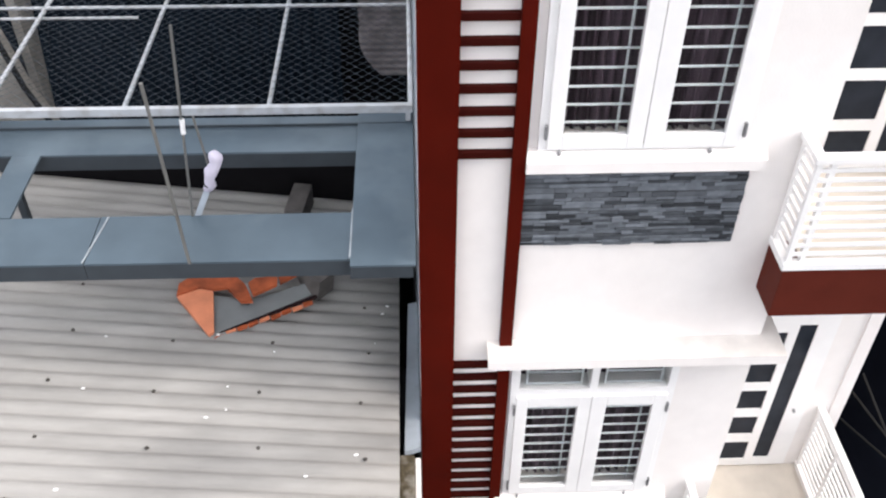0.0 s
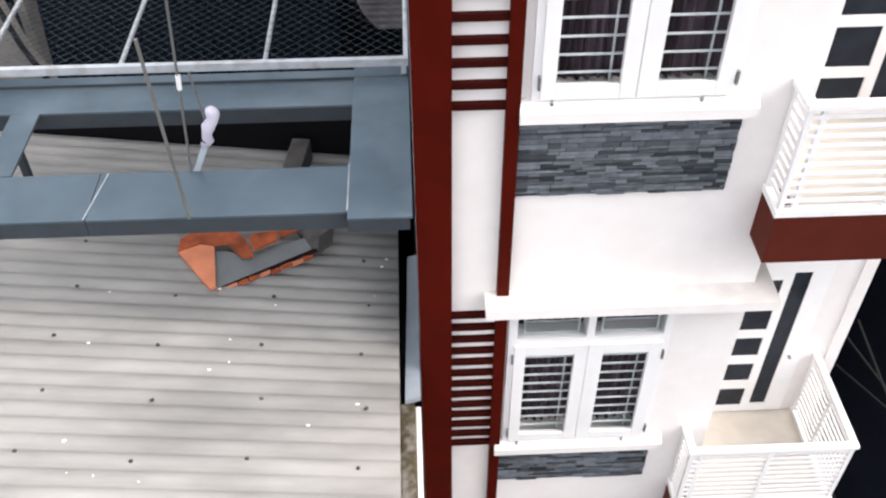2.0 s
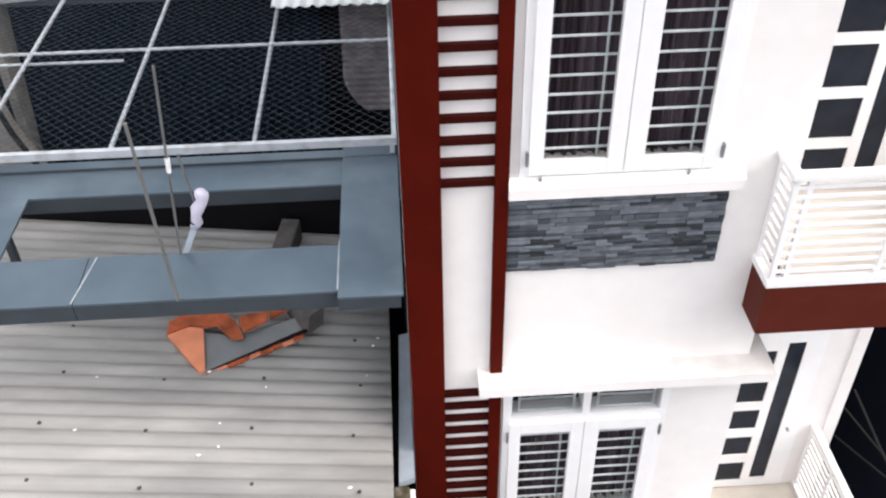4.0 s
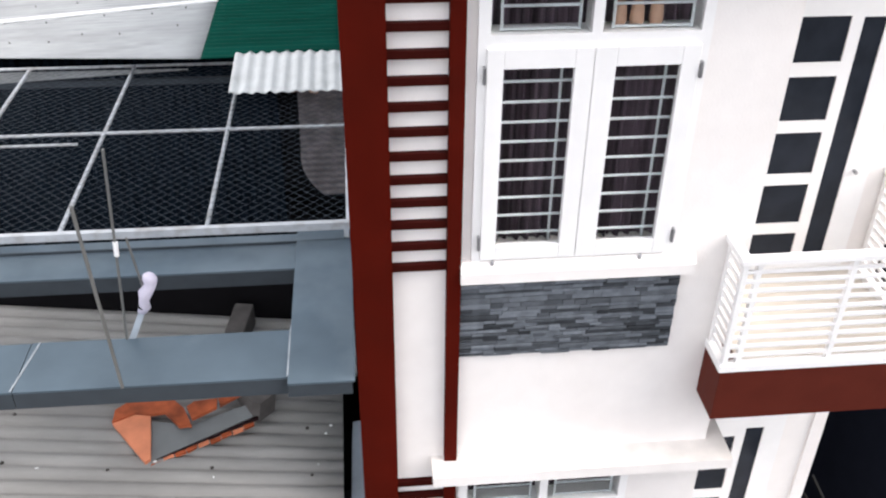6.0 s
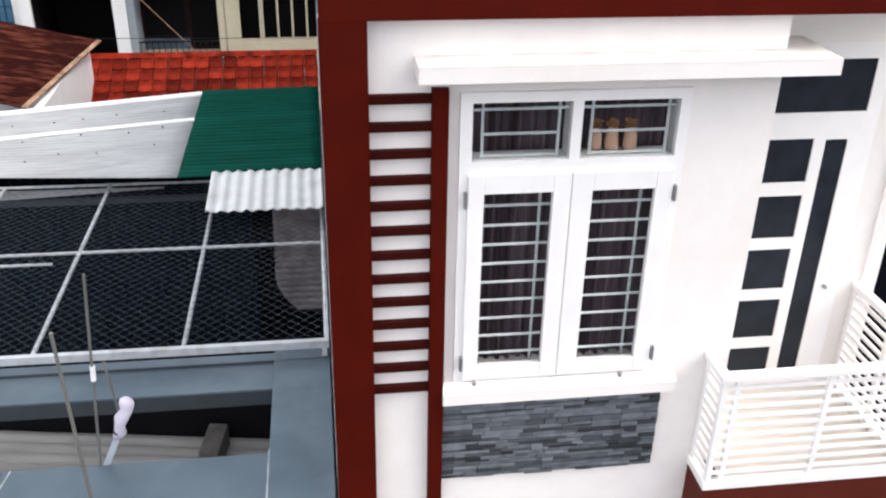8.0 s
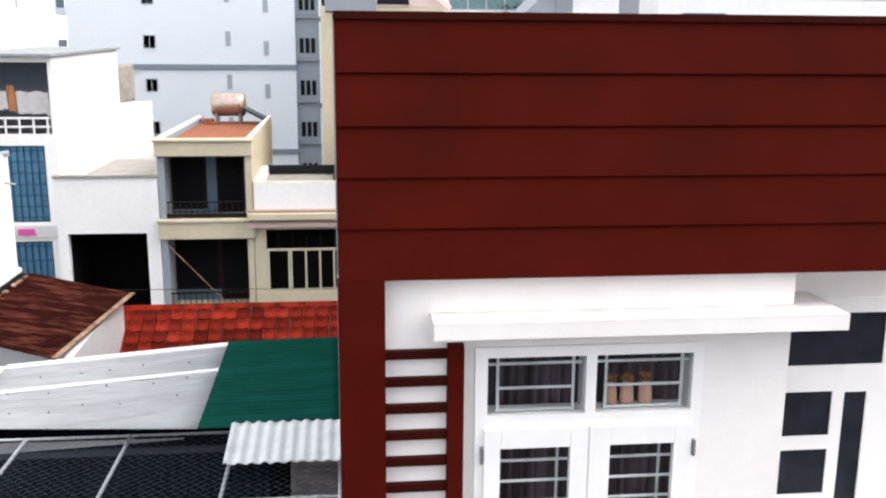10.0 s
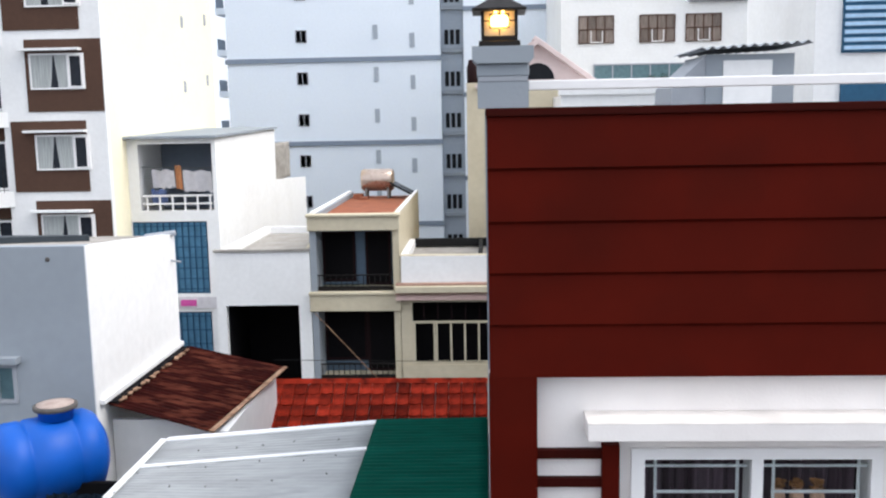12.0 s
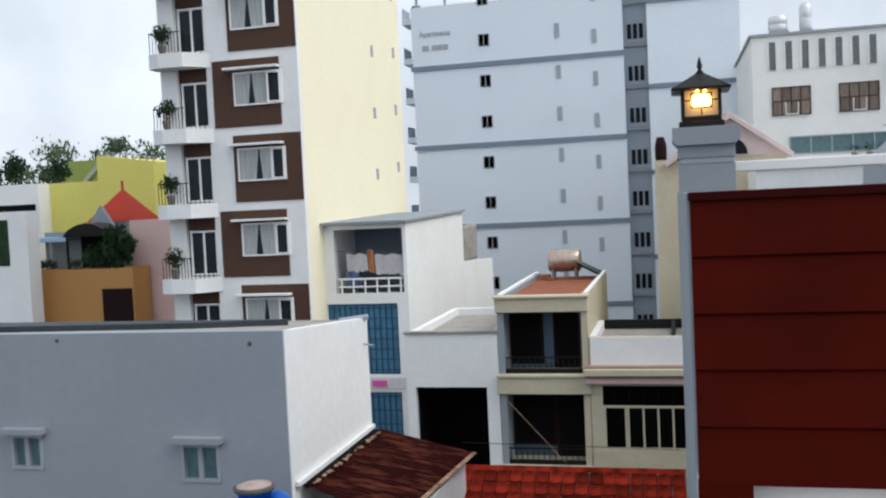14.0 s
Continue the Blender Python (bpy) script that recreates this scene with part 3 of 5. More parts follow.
for gx in (-0.012, 0.012):
    part("glow_tube", tube((gx * 1.5, -0.088, 0.15), (gx * 1.5, -0.088, 0.178), 0.007, 8), AMBER, lantern, "glowing amber tube")
part("grille", boxes([(-0.05, 0.05, -0.125, -0.119, 0.088, 0.094), (-0.05, 0.05, -0.125, -0.119, 0.156, 0.162), (-0.05, -0.044, -0.125, -0.119, 0.094, 0.156), (0.044, 0.05, -0.125, -0.119, 0.094, 0.156),
                      (-0.003, 0.003, -0.125, -0.119, 0.055, 0.088), (-0.003, 0.003, -0.125, -0.119, 0.162, 0.19), (-0.085, -0.05, -0.125, -0.119, 0.122, 0.128), (0.05, 0.085, -0.125, -0.119, 0.122, 0.128)]), BLACK, lantern)
part("grille_arm", boxes([(-0.088, -0.08, -0.124, -0.08, 0.12, 0.13), (0.08, 0.088, -0.124, -0.08, 0.12, 0.13)]), BLACK, lantern)
bm = bmesh.new()
bmesh.ops.create_cone(bm, cap_ends=True, segments=4, radius1=0.19, radius2=0.03, depth=0.075)
part("roof", moved(bm, pose(0, 0, 0.225, 0, 0, 45)), BLACK, lantern, "pyramid roof of dark bronze")
part("eave", box(-0.137, 0.137, -0.137, 0.137, 0.176, 0.19, 0.004), BLACK, lantern)
part("finial", moved(turned([(0.014, 0), (0.02, 0.01), (0.008, 0.025), (0.014, 0.04), (0.003, 0.085)], 12), pose(0, 0, 0.258)), BLACK, lantern)

rail = thing("roof_rail", "white painted square rooftop rail", "railing")
part("rail_bar", box(-0.46, HX1, 0.08, 0.14, 11.655, 11.705, 0.006), WHITE_PAINT, rail)
part("rail_post", box(HX1 - 0.05, HX1, 0.08, 0.14, 11.55, 11.66, 0.004), WHITE_PAINT, rail)

# ---- neighbour's low roof: fibre-cement sheets ----
ZR0, ZR1 = 5.75, 5.55               # roof heights towards the far side and the house
low = thing("lower_house", "low house roofed with weathered corrugated fibre-cement", "house")
part("wall", boxes([(-8.0, -0.95, -2.6, -2.4, 0, 5.3), (-1.05, -0.95, -2.4, 2.3, 0, 5.3), (-8.0, -7.9, -2.4, 2.3, 0, 5.3), (-7.9, -1.05, 2.2, 2.3, 0, 5.3)]), CEMENT, low)
part("roof_sheet", sheet(-8.0, -0.85, -2.6, 2.45, 6.42, 5.5, 6.42, 5.5, 0.140, 0.021, steps=12, cusp=True), FIBRO, low, "weathered grey corrugated fibre-cement roof")
screw = mesh_of("screw", turned([(0.016, 0), (0.016, 0.006), (0.008, 0.016)], 8), SCREW)
for i in range(9):
    for j in range(8):
        x, y = -1.15 - 0.78 * i + 0.05 * (j % 2), -2.2 + 0.525 * j
        s = new("screw", screw)
        s.parent = low
        s.location = (x, y + 0.05 * (i % 2), 5.5 + (-0.85 - x) / 7.15 * 0.92 + 0.015)
fleck = mesh_of("white_fleck", turned([(0.014, 0), (0.017, 0.003), (0.010, 0.006)], 9), SEAL)
frg = random.Random(11)
for i in range(18):
    x, y = frg.uniform(-3.4, -0.95), frg.uniform(-2.0, 1.0)
    s = new("white_fleck", fleck)
    s.parent = low
    s.scale = (frg.uniform(0.4, 1.2), frg.uniform(0.4, 1.0), 1)
    s.location = (x, y, 5.5 + (-0.85 - x) / 7.15 * 0.92 + 0.016)
part("flashing", prism([(-0.775, 1.25), (-0.69, 1.27), (-0.69, -0.34), (-0.815, -0.38)], "z", 5.24, 5.30), GALV_L, low, "bent galvanised flashing")
part("debris_strip", box(-0.86, -0.735, -2.4, -0.385, 4.9, 5.27, 0.02), MOSS, low, "mossy stained cement gutter edge")
part("white_edge", box(-0.733, -0.692, -2.4, -0.385, 4.9, 5.22, 0.004), WHITE, low)

# broken clay ridge lying under the gutter
ridge = thing("broken_clay_ridge", "broken orange clay ridge tiles lying on the roof", "roof tile")
m = pose(-2.365, 0.49, 5.665, 0, 0, 27)   # origin at its lower corner, x along the tile row
def slab(outline, z0, thick, tilt=(0, 0)):
    """A flat broken piece: outline in the ridge's own plane, tilted so that z rises along x and y."""
    bm = prism(outline, "z", 0, thick)
    for vert in bm.verts:
        vert.co.z += z0 + tilt[0] * vert.co.x + tilt[1] * vert.co.y
    return moved(bm, m)
part("lining_sheet", slab([(0.02, 0.03), (0.90, 0.06), (0.92, 0.20), (0.42, 0.22), (0.18, 0.40), (0.16, 0.42), (0.10, 0.34)], 0.035, 0.010, (0.01, 0.12)), GREY_SHEET, ridge, "grey torn lining sheet")
part("clay_hip", slab([(-0.02, 0.0), (0.03, 0.02), (0.17, 0.43), (0.08, 0.50), (-0.06, 0.54), (-0.12, 0.50)], 0.06, 0.028, (0.0, 0.10)), BRICK_TIP, ridge, "pale freshly broken clay")
part("clay_cap", slab([(-0.12, 0.505), (0.08, 0.505), (0.17, 0.435), (0.28, 0.40), (0.33, 0.20), (0.42, 0.16), (0.43, 0.36), (0.38, 0.52), (0.10, 0.66), (-0.06, 0.62)], 0.075, 0.030, (0.02, 0.10)), ORANGE, ridge, "orange clay ridge cap")
part("clay_piece", slab([(0.44, 0.20), (0.66, 0.22), (0.70, 0.30), (0.52, 0.36), (0.45, 0.34)], 0.085, 0.028, (0.02, 0.16)), ORANGE, ridge)
part("clay_piece", slab([(0.70, 0.26), (0.92, 0.30), (0.95, 0.42), (0.74, 0.44)], 0.08, 0.028, (-0.02, 0.12)), ORANGE, ridge)
rrg = random.Random(2)
for k in range(9):
    part("clay_flake", moved(prism([(0, -0.012), (0.085, -0.006), (0.092, 0.024), (0.004, 0.028)], "z", 0.0, 0.022), m @ pose(0.02 + 0.097 * k, 0.0 + rrg.uniform(-0.008, 0.008), 0.012 + 0.004 * rrg.random(), rrg.uniform(-8, 8), 0, rrg.uniform(-6, 6))), BRICK_TIP if k % 3 == 1 else ORANGE, ridge)
part("dark_batten", slab([(0.02, 0.02), (0.94, 0.03), (0.94, 0.06), (0.02, 0.05)], 0.028, 0.016), WOOD_D, ridge, "dark batten")
part("stone_lump", moved(prism([(-0.16, 0.10), (0.16, 0.12), (0.17, -0.02), (0.05, -0.16), (-0.02, -0.15)], "z", 0.0, 0.24), m @ pose(0.98, 0.22, -0.01, 6, 8, -27)), DARK_CEMENT, ridge, "lump of broken cement")

# ---- galvanised gutter frame round the light well ----
gut = thing("gutter_frame", "galvanised sheet-metal gutter frame round a light well", "gutter")
def gutter(x0, x1, y0, y1, z1=7.0, label=""):
    length = part("gutter_length", box(x0, x1, y0, y1, z1 - 0.02, z1, 0.004), GALV, gut, label)
    part("lip", box(x0, x1, y0 + 0.001, y0 + 0.012, z1 - 0.15, z1 - 0.021), GALV_D, length, "dark folded lip")
    part("lip", box(x0, x1, y1 - 0.012, y1 - 0.001, z1 - 0.09, z1 - 0.021), GALV_D, length)
    return length
gutter(-2.95, -1.152, -0.03, 0.48)
gutter(-6.0, -2.955, -0.03, 0.475)
gutter(-4.2, -1.152, 1.25, 1.75)
corner = part("gutter_length", box(-1.15, -0.70, -0.12, 1.76, 7.0, 7.02, 0.004), GALV, gut)
part("lip", box(-1.15, -1.138, -0.119, 1.759, 6.9, 6.999), GALV_D, corner)
part("lip", box(-1.137, -0.72, -0.119, -0.108, 6.9, 6.999), GALV_D, corner)
part("gutter_length", box(-3.82, -3.60, 0.481, 1.249, 6.98, 7.0), GALV, gut)
part("back_lip", box(-6.0, -0.70, 1.60, 1.612, 7.0, 7.02), GALV_D, gut)
part("seam", box(-1.158, -1.146, -0.03, 0.5, 7.001, 7.022), SEAM, gut, "pale sealed seam")
part("seam", moved(box(-0.006, 0.006, -0.25, 0.25, 0, 0.005), pose(-2.93, 0.225, 7.0, 0, 0, -8)), SEAM, gut, "pale sealed seam")
# added board, coloured near black as the shade beneath the back gutter
part("gutter_shade_board", box(-8.0, -1.1, 2.46, 2.5, 5.46, 6.45), UNLIT_BLACK, gut, "near-black board standing in for shade under the gutter")
for x, y in ((-5.47, 0.23), (-0.9, 1.6), (-4.07, 1.62)):
    part("support", box(x - 0.03, x + 0.03, y - 0.03, y + 0.03, 5.45, 6.979), GALV_D, gut)

for a, b, r in (((-2.28, -0.03, 8.40), (-2.24, -0.03, 6.99), 0.012), ((-2.19, 0.50, 8.49), (-2.30, 0.47, 6.99), 0.009), ((-2.165, 0.50, 7.83), (-2.12, 0.50, 7.38), 0.009)):
    solo("steel_rod", tube(a, b, r, 8), ROD, "thin steel rod standing on the gutter", "rod", "rods over the gutter")
solo("rod_sleeve", tube((-2.245, 0.485, 7.70), (-2.237, 0.487, 7.81), 0.017, 10), SEAL, "white plastic sleeve round a steel rod", "sleeve")
strap = thing("hanging_cloth", "lilac cloth rolled over a bent steel strap", "cloth")
part("strap", moved(box(-0.022, 0.022, -0.004, 0.004, 0, 0.34, 0.002), pose(-2.265, 0.475, 6.99, 0, 24, 0)), GALV_L, strap)
bm = turned([(0.010, 0.0), (0.030, 0.012), (0.038, 0.07), (0.034, 0.13), (0.046, 0.19), (0.042, 0.25), (0.050, 0.30), (0.046, 0.33), (0.022, 0.35)], 18)
for vert in bm.verts:
    vert.co.x += 0.012 * math.sin(vert.co.z * 30) + 0.012 * noise.noise(vert.co * 22)
    vert.co.y += 0.010 * math.cos(vert.co.z * 22)
part("cloth", moved(bm, pose(-2.165, 0.475, 7.215, 0, 20, 0)), CLOTH, strap)
part("tie", moved(turned([(0.036, 0.0), (0.040, 0.008), (0.036, 0.016)], 12), pose(-2.147, 0.478, 7.27, 0, 20, 0)), CABLE, strap, "dark twisted tie")
solo("loose_block", moved(box(-0.09, 0.09, -0.22, 0.22, 0, 0.24, 0.02), pose(-1.79, 2.16, 5.60, 0, 0, -8)), DARK_CEMENT, "dark weathered cement block on the low roof", "block")

# ---- mesh cage over the yard ----
cage = thing("mesh_cage", "galvanised pipe cage covered with diamond wire mesh", "cage")
CZ = 7.15
X_BARS = [-5.30, -4.13, -3.02, -1.86, -0.72]
for x in X_BARS:
    far = 4.28 if x > -2 else 5.06
    part("pipe", tube((x, 1.65, CZ), (x, far, CZ + (0.02 if x > -1 else 0)), 0.020, 8), PIPE, cage)
for y, x0 in ((3.43, -6.2), (5.06, -6.2)):
    part("pipe", tube((x0, y, CZ), (-0.72, y, CZ), 0.017, 8), PIPE, cage)
part("pipe", tube((-6.2, 3.30, CZ - 0.04), (-3.25, 3.30, CZ - 0.04), 0.014, 8), PIPE, cage)
part("front_beam", box(-6.2, -0.70, 1.625, 1.675, 7.10, 7.17, 0.004), PIPE, cage, "square galvanised front beam")
part("side_beam", box(-0.735, -0.70, 1.675, 5.0, 7.11, 7.17, 0.004), PIPE, cage)
part("leg", boxes([(-0.76, -0.72, 1.63, 1.67, 5.5, 7.11), (-6.2, -6.16, 1.63, 1.67, 5.9, 7.11), (-6.2, -6.16, 5.03, 5.07, 5.0, 7.14)]), PIPE, cage)
bm = bmesh.new()
def strand(x0, y0, x1, y1, z):
    d = Vector((x1 - x0, y1 - y0, 0)).normalized() * 0.0018
    nrm = Vector((-d.y, d.x, 0))
    up = Vector((0, 0, 0.0018))
    ring = []
    for cx, cy in ((x0, y0), (x1, y1)):
        c = Vector((cx, cy, z))
        ring.append([bm.verts.new(c + nrm), bm.verts.new(c + up), bm.verts.new(c - nrm), bm.verts.new(c - up)])
    for i in range(4):
        bm.faces.new((ring[0][i], ring[0][(i + 1) % 4], ring[1][(i + 1) % 4], ring[1][i]))
MX0, MX1, MY0, MY1 = -6.1, -0.74, 1.68, 5.0
SLANT = 1.0                         # rise of the strands
STEP = 0.112
k = -int((MY1 - MY0) / SLANT / STEP) - 2
while MX0 + k * STEP < MX1 + (MY1 - MY0) / SLANT:
    for s in (1, -1):
        xs = MX0 + k * STEP
        ya, yb = MY0, MY1
        xa = xs
        xb = xs + s * (MY1 - MY0) / SLANT
        # clip to the frame in x
        t0, t1 = 0.0, 1.0
        dx = xb - xa
        for lim, sign in ((MX0, 1), (MX1, -1)):
            da, db = (xa - lim) * sign, (xb - lim) * sign
            if da < 0 and db < 0:
                t0, t1 = 1, 0
            elif da < 0:
                t0 = max(t0, da / (da - db))
            elif db < 0:
                t1 = min(t1, da / (da - db))
        if t1 > t0:
            strand(xa + dx * t0, ya + (yb - ya) * t0, xa + dx * t1, ya + (yb - ya) * t1, CZ + 0.022 + 0.003 * s)
    k += 1
wire = part("wire_mesh", bm, WIRE, cage, "diamond wire mesh")
wire["kind"] = "stuff"

# the yard under the cage: a steep dark sheet wall, a pale scrap and a deep gap
yard = thing("inner_yard", "deep dark yard with a blue corrugated sheet wall below the mesh", "yard")
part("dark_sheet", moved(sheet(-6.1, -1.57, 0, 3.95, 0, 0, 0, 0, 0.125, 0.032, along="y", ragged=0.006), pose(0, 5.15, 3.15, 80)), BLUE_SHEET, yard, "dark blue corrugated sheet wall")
bm = sheet(-1.32, -0.72, 0, 1.30, 0, 0, 0, 0, 0.075, 0.017, along="x", ragged=0.06)
for vert in bm.verts:               # its lower corner is broken away
    vert.co.x = max(vert.co.x, -1.32 + 0.26 * max(0, 1 - vert.co.y / 0.45) ** 2)
part("pale_sheet", moved(bm, pose(0, 5.12, 5.38, 66)), PALE_SHEET, yard, "pale corrugated sheet scrap")
part("old_boards", boxes([(-1.42, -1.2, 5.72, 5.76, 6.48, 6.86), (-1.18, -0.95, 5.70, 5.74, 6.5, 6.9), (-0.93, -0.72, 5.72, 5.76, 6.46, 6.84)]), OLD_BOARD, yard, "old reddish boards")
# added walls and floor whose near-black colour carries the shade of the pit
part("back_wall", box(-6.1, -0.72, 6.42, 6.5, 3.0, 6.95), UNLIT_BLACK, yard)
part("pit_shade_floor", box(-6.1, -0.72, 2.6, 6.42, 3.0, 3.1), UNLIT_BLACK, yard, "near-black floor holding the deep shade of the pit")
part("front_wall", box(-6.1, -0.72, 2.52, 2.6, 3.0, 5.45), UNLIT_BLACK, yard)
part("clay_pot", moved(turned([(0.05, 0), (0.08, 0.05), (0.07, 0.14), (0.05, 0.16)], 14), pose(-1.12, 5.62, 6.52)), CERAM, yard)
part("stub_wall", prism([(-6.1, 3.1), (-4.9, 3.1), (-4.93, 4.55), (-5.06, 4.9), (-5.24, 5.4), (-5.38, 6.05), (-5.6, 6.4), (-6.1, 6.6)], "y", 4.92, 5.08), CEMENT, yard, "broken cement wall stub")
hose = [(-5.62, 6.42), (-5.39, 6.06), (-5.25, 5.42), (-5.07, 4.92), (-4.9, 4.55), (-4.6, 4.2)]
for p, q in zip(hose, hose[1:]):
    part("hose", tube((p[0], 4.88, p[1]), (q[0], 4.88, q[1]), 0.035, 8), CABLE, yard, "black hose")

# ---- upper patched roof ----
up = thing("patched_roof", "patched roof of weathered white and green corrugated sheets", "roof")
part("white_sheet", sheet(-5.22, -2.2, 4.60, 7.36, 7.17, 7.40, 7.17, 7.42, 0.11, 0.010, skew=0.80), WHITE_SHEET, up, "weathered white corrugated sheet")
part("green_sheet", sheet(-2.22, -0.70, 4.58, 7.45, 7.41, 7.42, 7.44, 7.46, 0.11, 0.014), GREEN_SHEET, up, "green coated corrugated sheet")
part("patch_sheet", sheet(-1.86, -0.70, 3.75, 4.60, 7.38, 7.38, 7.45, 7.45, 0.125, 0.013, along="y", ragged=0.014), PATCH_SHEET, up, "bright corrugated patch sheet")
part("sealed_ridge", moved(box(-1.45, 1.45, -0.06, 0.08, 0, 0.04, 0.015), pose(-3.66, 7.33, 7.295, 0, -4.6, 0)), SEAL, up, "white sealed ridge strip")
part("sealed_seam", moved(box(-1.45, 1.45, -0.045, 0.045, 0, 0.025, 0.01), pose(-3.66, 6.37, 7.295, 0, -4.6, 0)), SEAL, up, "white sealed seam")
part("sealed_verge", moved(box(-0.05, 0.05, 0, 2.0, 0, 0.03, 0.01), pose(-5.16, 5.38, 7.175, 0, 0, 0)), SEAL, up, "white sealed verge strip")
part("sagging_sheet", prism([(-5.3, 6.93), (-4.28, 6.99), (-2.46, 7.075), (-2.46, 7.09), (-4.28, 7.10), (-5.3, 7.08)], "y", 5.084, 5.097), WHITE_SHEET, up, "pale sagging sheet edge")
part("fascia", box(-5.3, -0.72, 5.10, 5.14, 6.9, 6.97), GALV_D, up)
part("support_wall", boxes([(-5.3, -0.8, 6.9, 7.05, 0, 6.95), (-5.3, -5.2, 5.2, 6.9, 0, 6.9)]), CEMENT, up)
for i in range(6):
    for j in range(3):
        s = new("screw", screw)
        s.parent = up
        s.location = (-2.6 - 0.5 * i + 0.13 * math.sin(i * 5 + j * 3), 5.55 + 0.62 * j + 0.06 * math.cos(i * 3 + j), 7.385 - 0.0385 * i + 0.008)
        s.scale = (0.6, 0.6, 1)

# ---- clay tile roof ----
tr = thing("tile_roof_house", "low house with a red clay tile roof", "house")
part("wall", box(-5.2, -0.7, 10.6, 14, 0, 5.4), CEMENT, tr)
slope = math.atan2(6.66 - 5.35, 12.0 - 9.6)
base = part("roof_deck", prism([(9.6, 5.29), (12.02, 6.60), (14.2, 5.4), (14.2, 5.3), (12.02, 6.48), (9.6, 5.2)], "x", -5.2, -0.70), CEMENT, tr)
tile_mesh = mesh_of("clay_tile", prism([(0.004, 0.0), (0.226, 0.0), (0.226, 0.030), (0.20, 0.038), (0.12, 0.026), (0.06, 0.028), (0.02, 0.046), (0.004, 0.040)], "y", -0.02, 0.30), TILE)
rows, cols = 10, 19
rg = random.Random(8)
for j in range(rows):
    for i in range(cols):
        s = new("clay_tile", tile_mesh)
        s.parent = base
        u = 0.27 * j
        s.location = (-5.21 + 0.2375 * i + rg.uniform(-0.006, 0.006), 9.6 + u * math.cos(slope), 5.31 + u * math.sin(slope) + 0.012 + rg.uniform(0, 0.014))
        s.rotation_euler = (slope + radians(-3 + rg.uniform(-1, 1)), 0, radians(rg.uniform(-1.2, 1.2)))
part("ridge_cap", prism([(11.93, 6.64), (12.0, 6.72), (12.07, 6.64)], "x", -5.2, -0.70), TILE, tr)

# ---- rusted lean-to ----
ru = thing("rusted_lean_to", "rusted corrugated lean-to roof on a pale wall", "shed")
bm = sheet(0, 1.9, 0, 3.5, 0, 0, 0, 0, 0.12, 0.012, ragged=0.008)
for vert in bm.verts:               # the sheet lies askew: wall side higher, outer edge turned towards the lane
    p, q = vert.co.x / 1.9, vert.co.y / 3.5
    vert.co = Vector((-6.48 + 1.78 * p + (0.18 + 0.16 * p) * q, 8.6 - 0.54 * p + 3.5 * q, 7.33 - 0.28 * p + vert.co.z))
part("rusted_sheet", bm, RUST, ru, "dark rusted corrugated roof sheet")
part("worn_edge", moved(box(-0.04, 0.04, 0, 3.52, 0, 0.02, 0.004), pose(-4.71, 8.06, 7.055, 0, 9, -5.5)), RUST_EDGE, ru, "pale worn sheet edge")
part("wall", boxes([(-4.66, -4.54, 8.3, 11.5, 0, 6.98), (-6.47, -4.66, 8.8, 8.9, 0, 7.0)]), WHITE_WALL, ru, "pale stained wall")
part("flashing", box(-6.474, -6.40, 8.4, 12.1, 7.36, 7.44, 0.01), WHITE_WALL, ru, "white cement flashing")
# black strip added as the shade of the gap along the wall
part("gap_shade_strip", box(-6.42, -6.30, 8.6, 12.0, 7.28, 7.352), UNLIT_BLACK, ru, "black strip standing in for shade in the gap at the wall")
grg = random.Random(6)
for k in range(18):
    yy = 8.65 + 0.185 * k + grg.uniform(-0.12, 0.12)
    part("broken_edge", moved(box(-0.03, 0.02 + grg.uniform(0, 0.03), -0.05, 0.03 + grg.uniform(0, 0.06), 0, 0.025, 0.006), pose(-6.28 + 0.04 * k / 18, yy, 7.33, grg.uniform(-12, 12), grg.uniform(-10, 25), grg.uniform(-30, 30))), RUST_EDGE, ru)

# ---- grey box house ----
bx = thing("grey_box_house", "plain rendered house with a flat roof and small shuttered windows", "house")
BZ = 9.77
# shaded front in grey, lit side in white: the light is in the colours
part("front_wall", wall_with_holes(-14.5, -6.505, 0, BZ, 8.3, 8.5, [(-11.39, -10.79, 7.56, 8.12), (-8.32, -7.65, 7.43, 8.02)]), GREY_WALL, bx, "rendered front wall, its shade put in as blue-grey")
part("side_wall", prism([(8.5, 0), (8.5, BZ - 0.017), (12.15, 9.46), (12.15, 0)], "x", -6.63, -6.482), WHITE_WALL, bx, "rendered side wall, the light on it put in as white")
part("corner_render", box(-6.504, -6.482, 8.303, 8.499, 0, BZ - 0.004), WHITE_WALL, bx)
part("roof", prism([(8.5, BZ - 0.06), (12.0, 9.42), (12.0, 9.28), (8.5, BZ - 0.2)], "x", -14.5, -6.63), CEMENT, bx, "flat cement roof")
part("rear_wall", box(-14.5, -6.63, 12.0, 12.15, 0, 9.43), CEMENT, bx)
bm = prism([(-14.5, 9.6), (-12.6, 9.69), (-8.97, 10.05), (-7.5, 10.8), (-7.6, 11.0), (-14.5, 11.5)], "z", 0, 0.10)
for vert in bm.verts:
    vert.co.z += BZ - 0.055 - 0.083 * (vert.co.y - 8.5)
part("roof_sheet", bm, GALV_D, bx, "dark sheet over the roof")
part("roof_pipe", tube((-6.95, 11.9, 9.44), (-6.40, 12.0, 9.50), 0.05, 10), GREY_TRIM, bx)
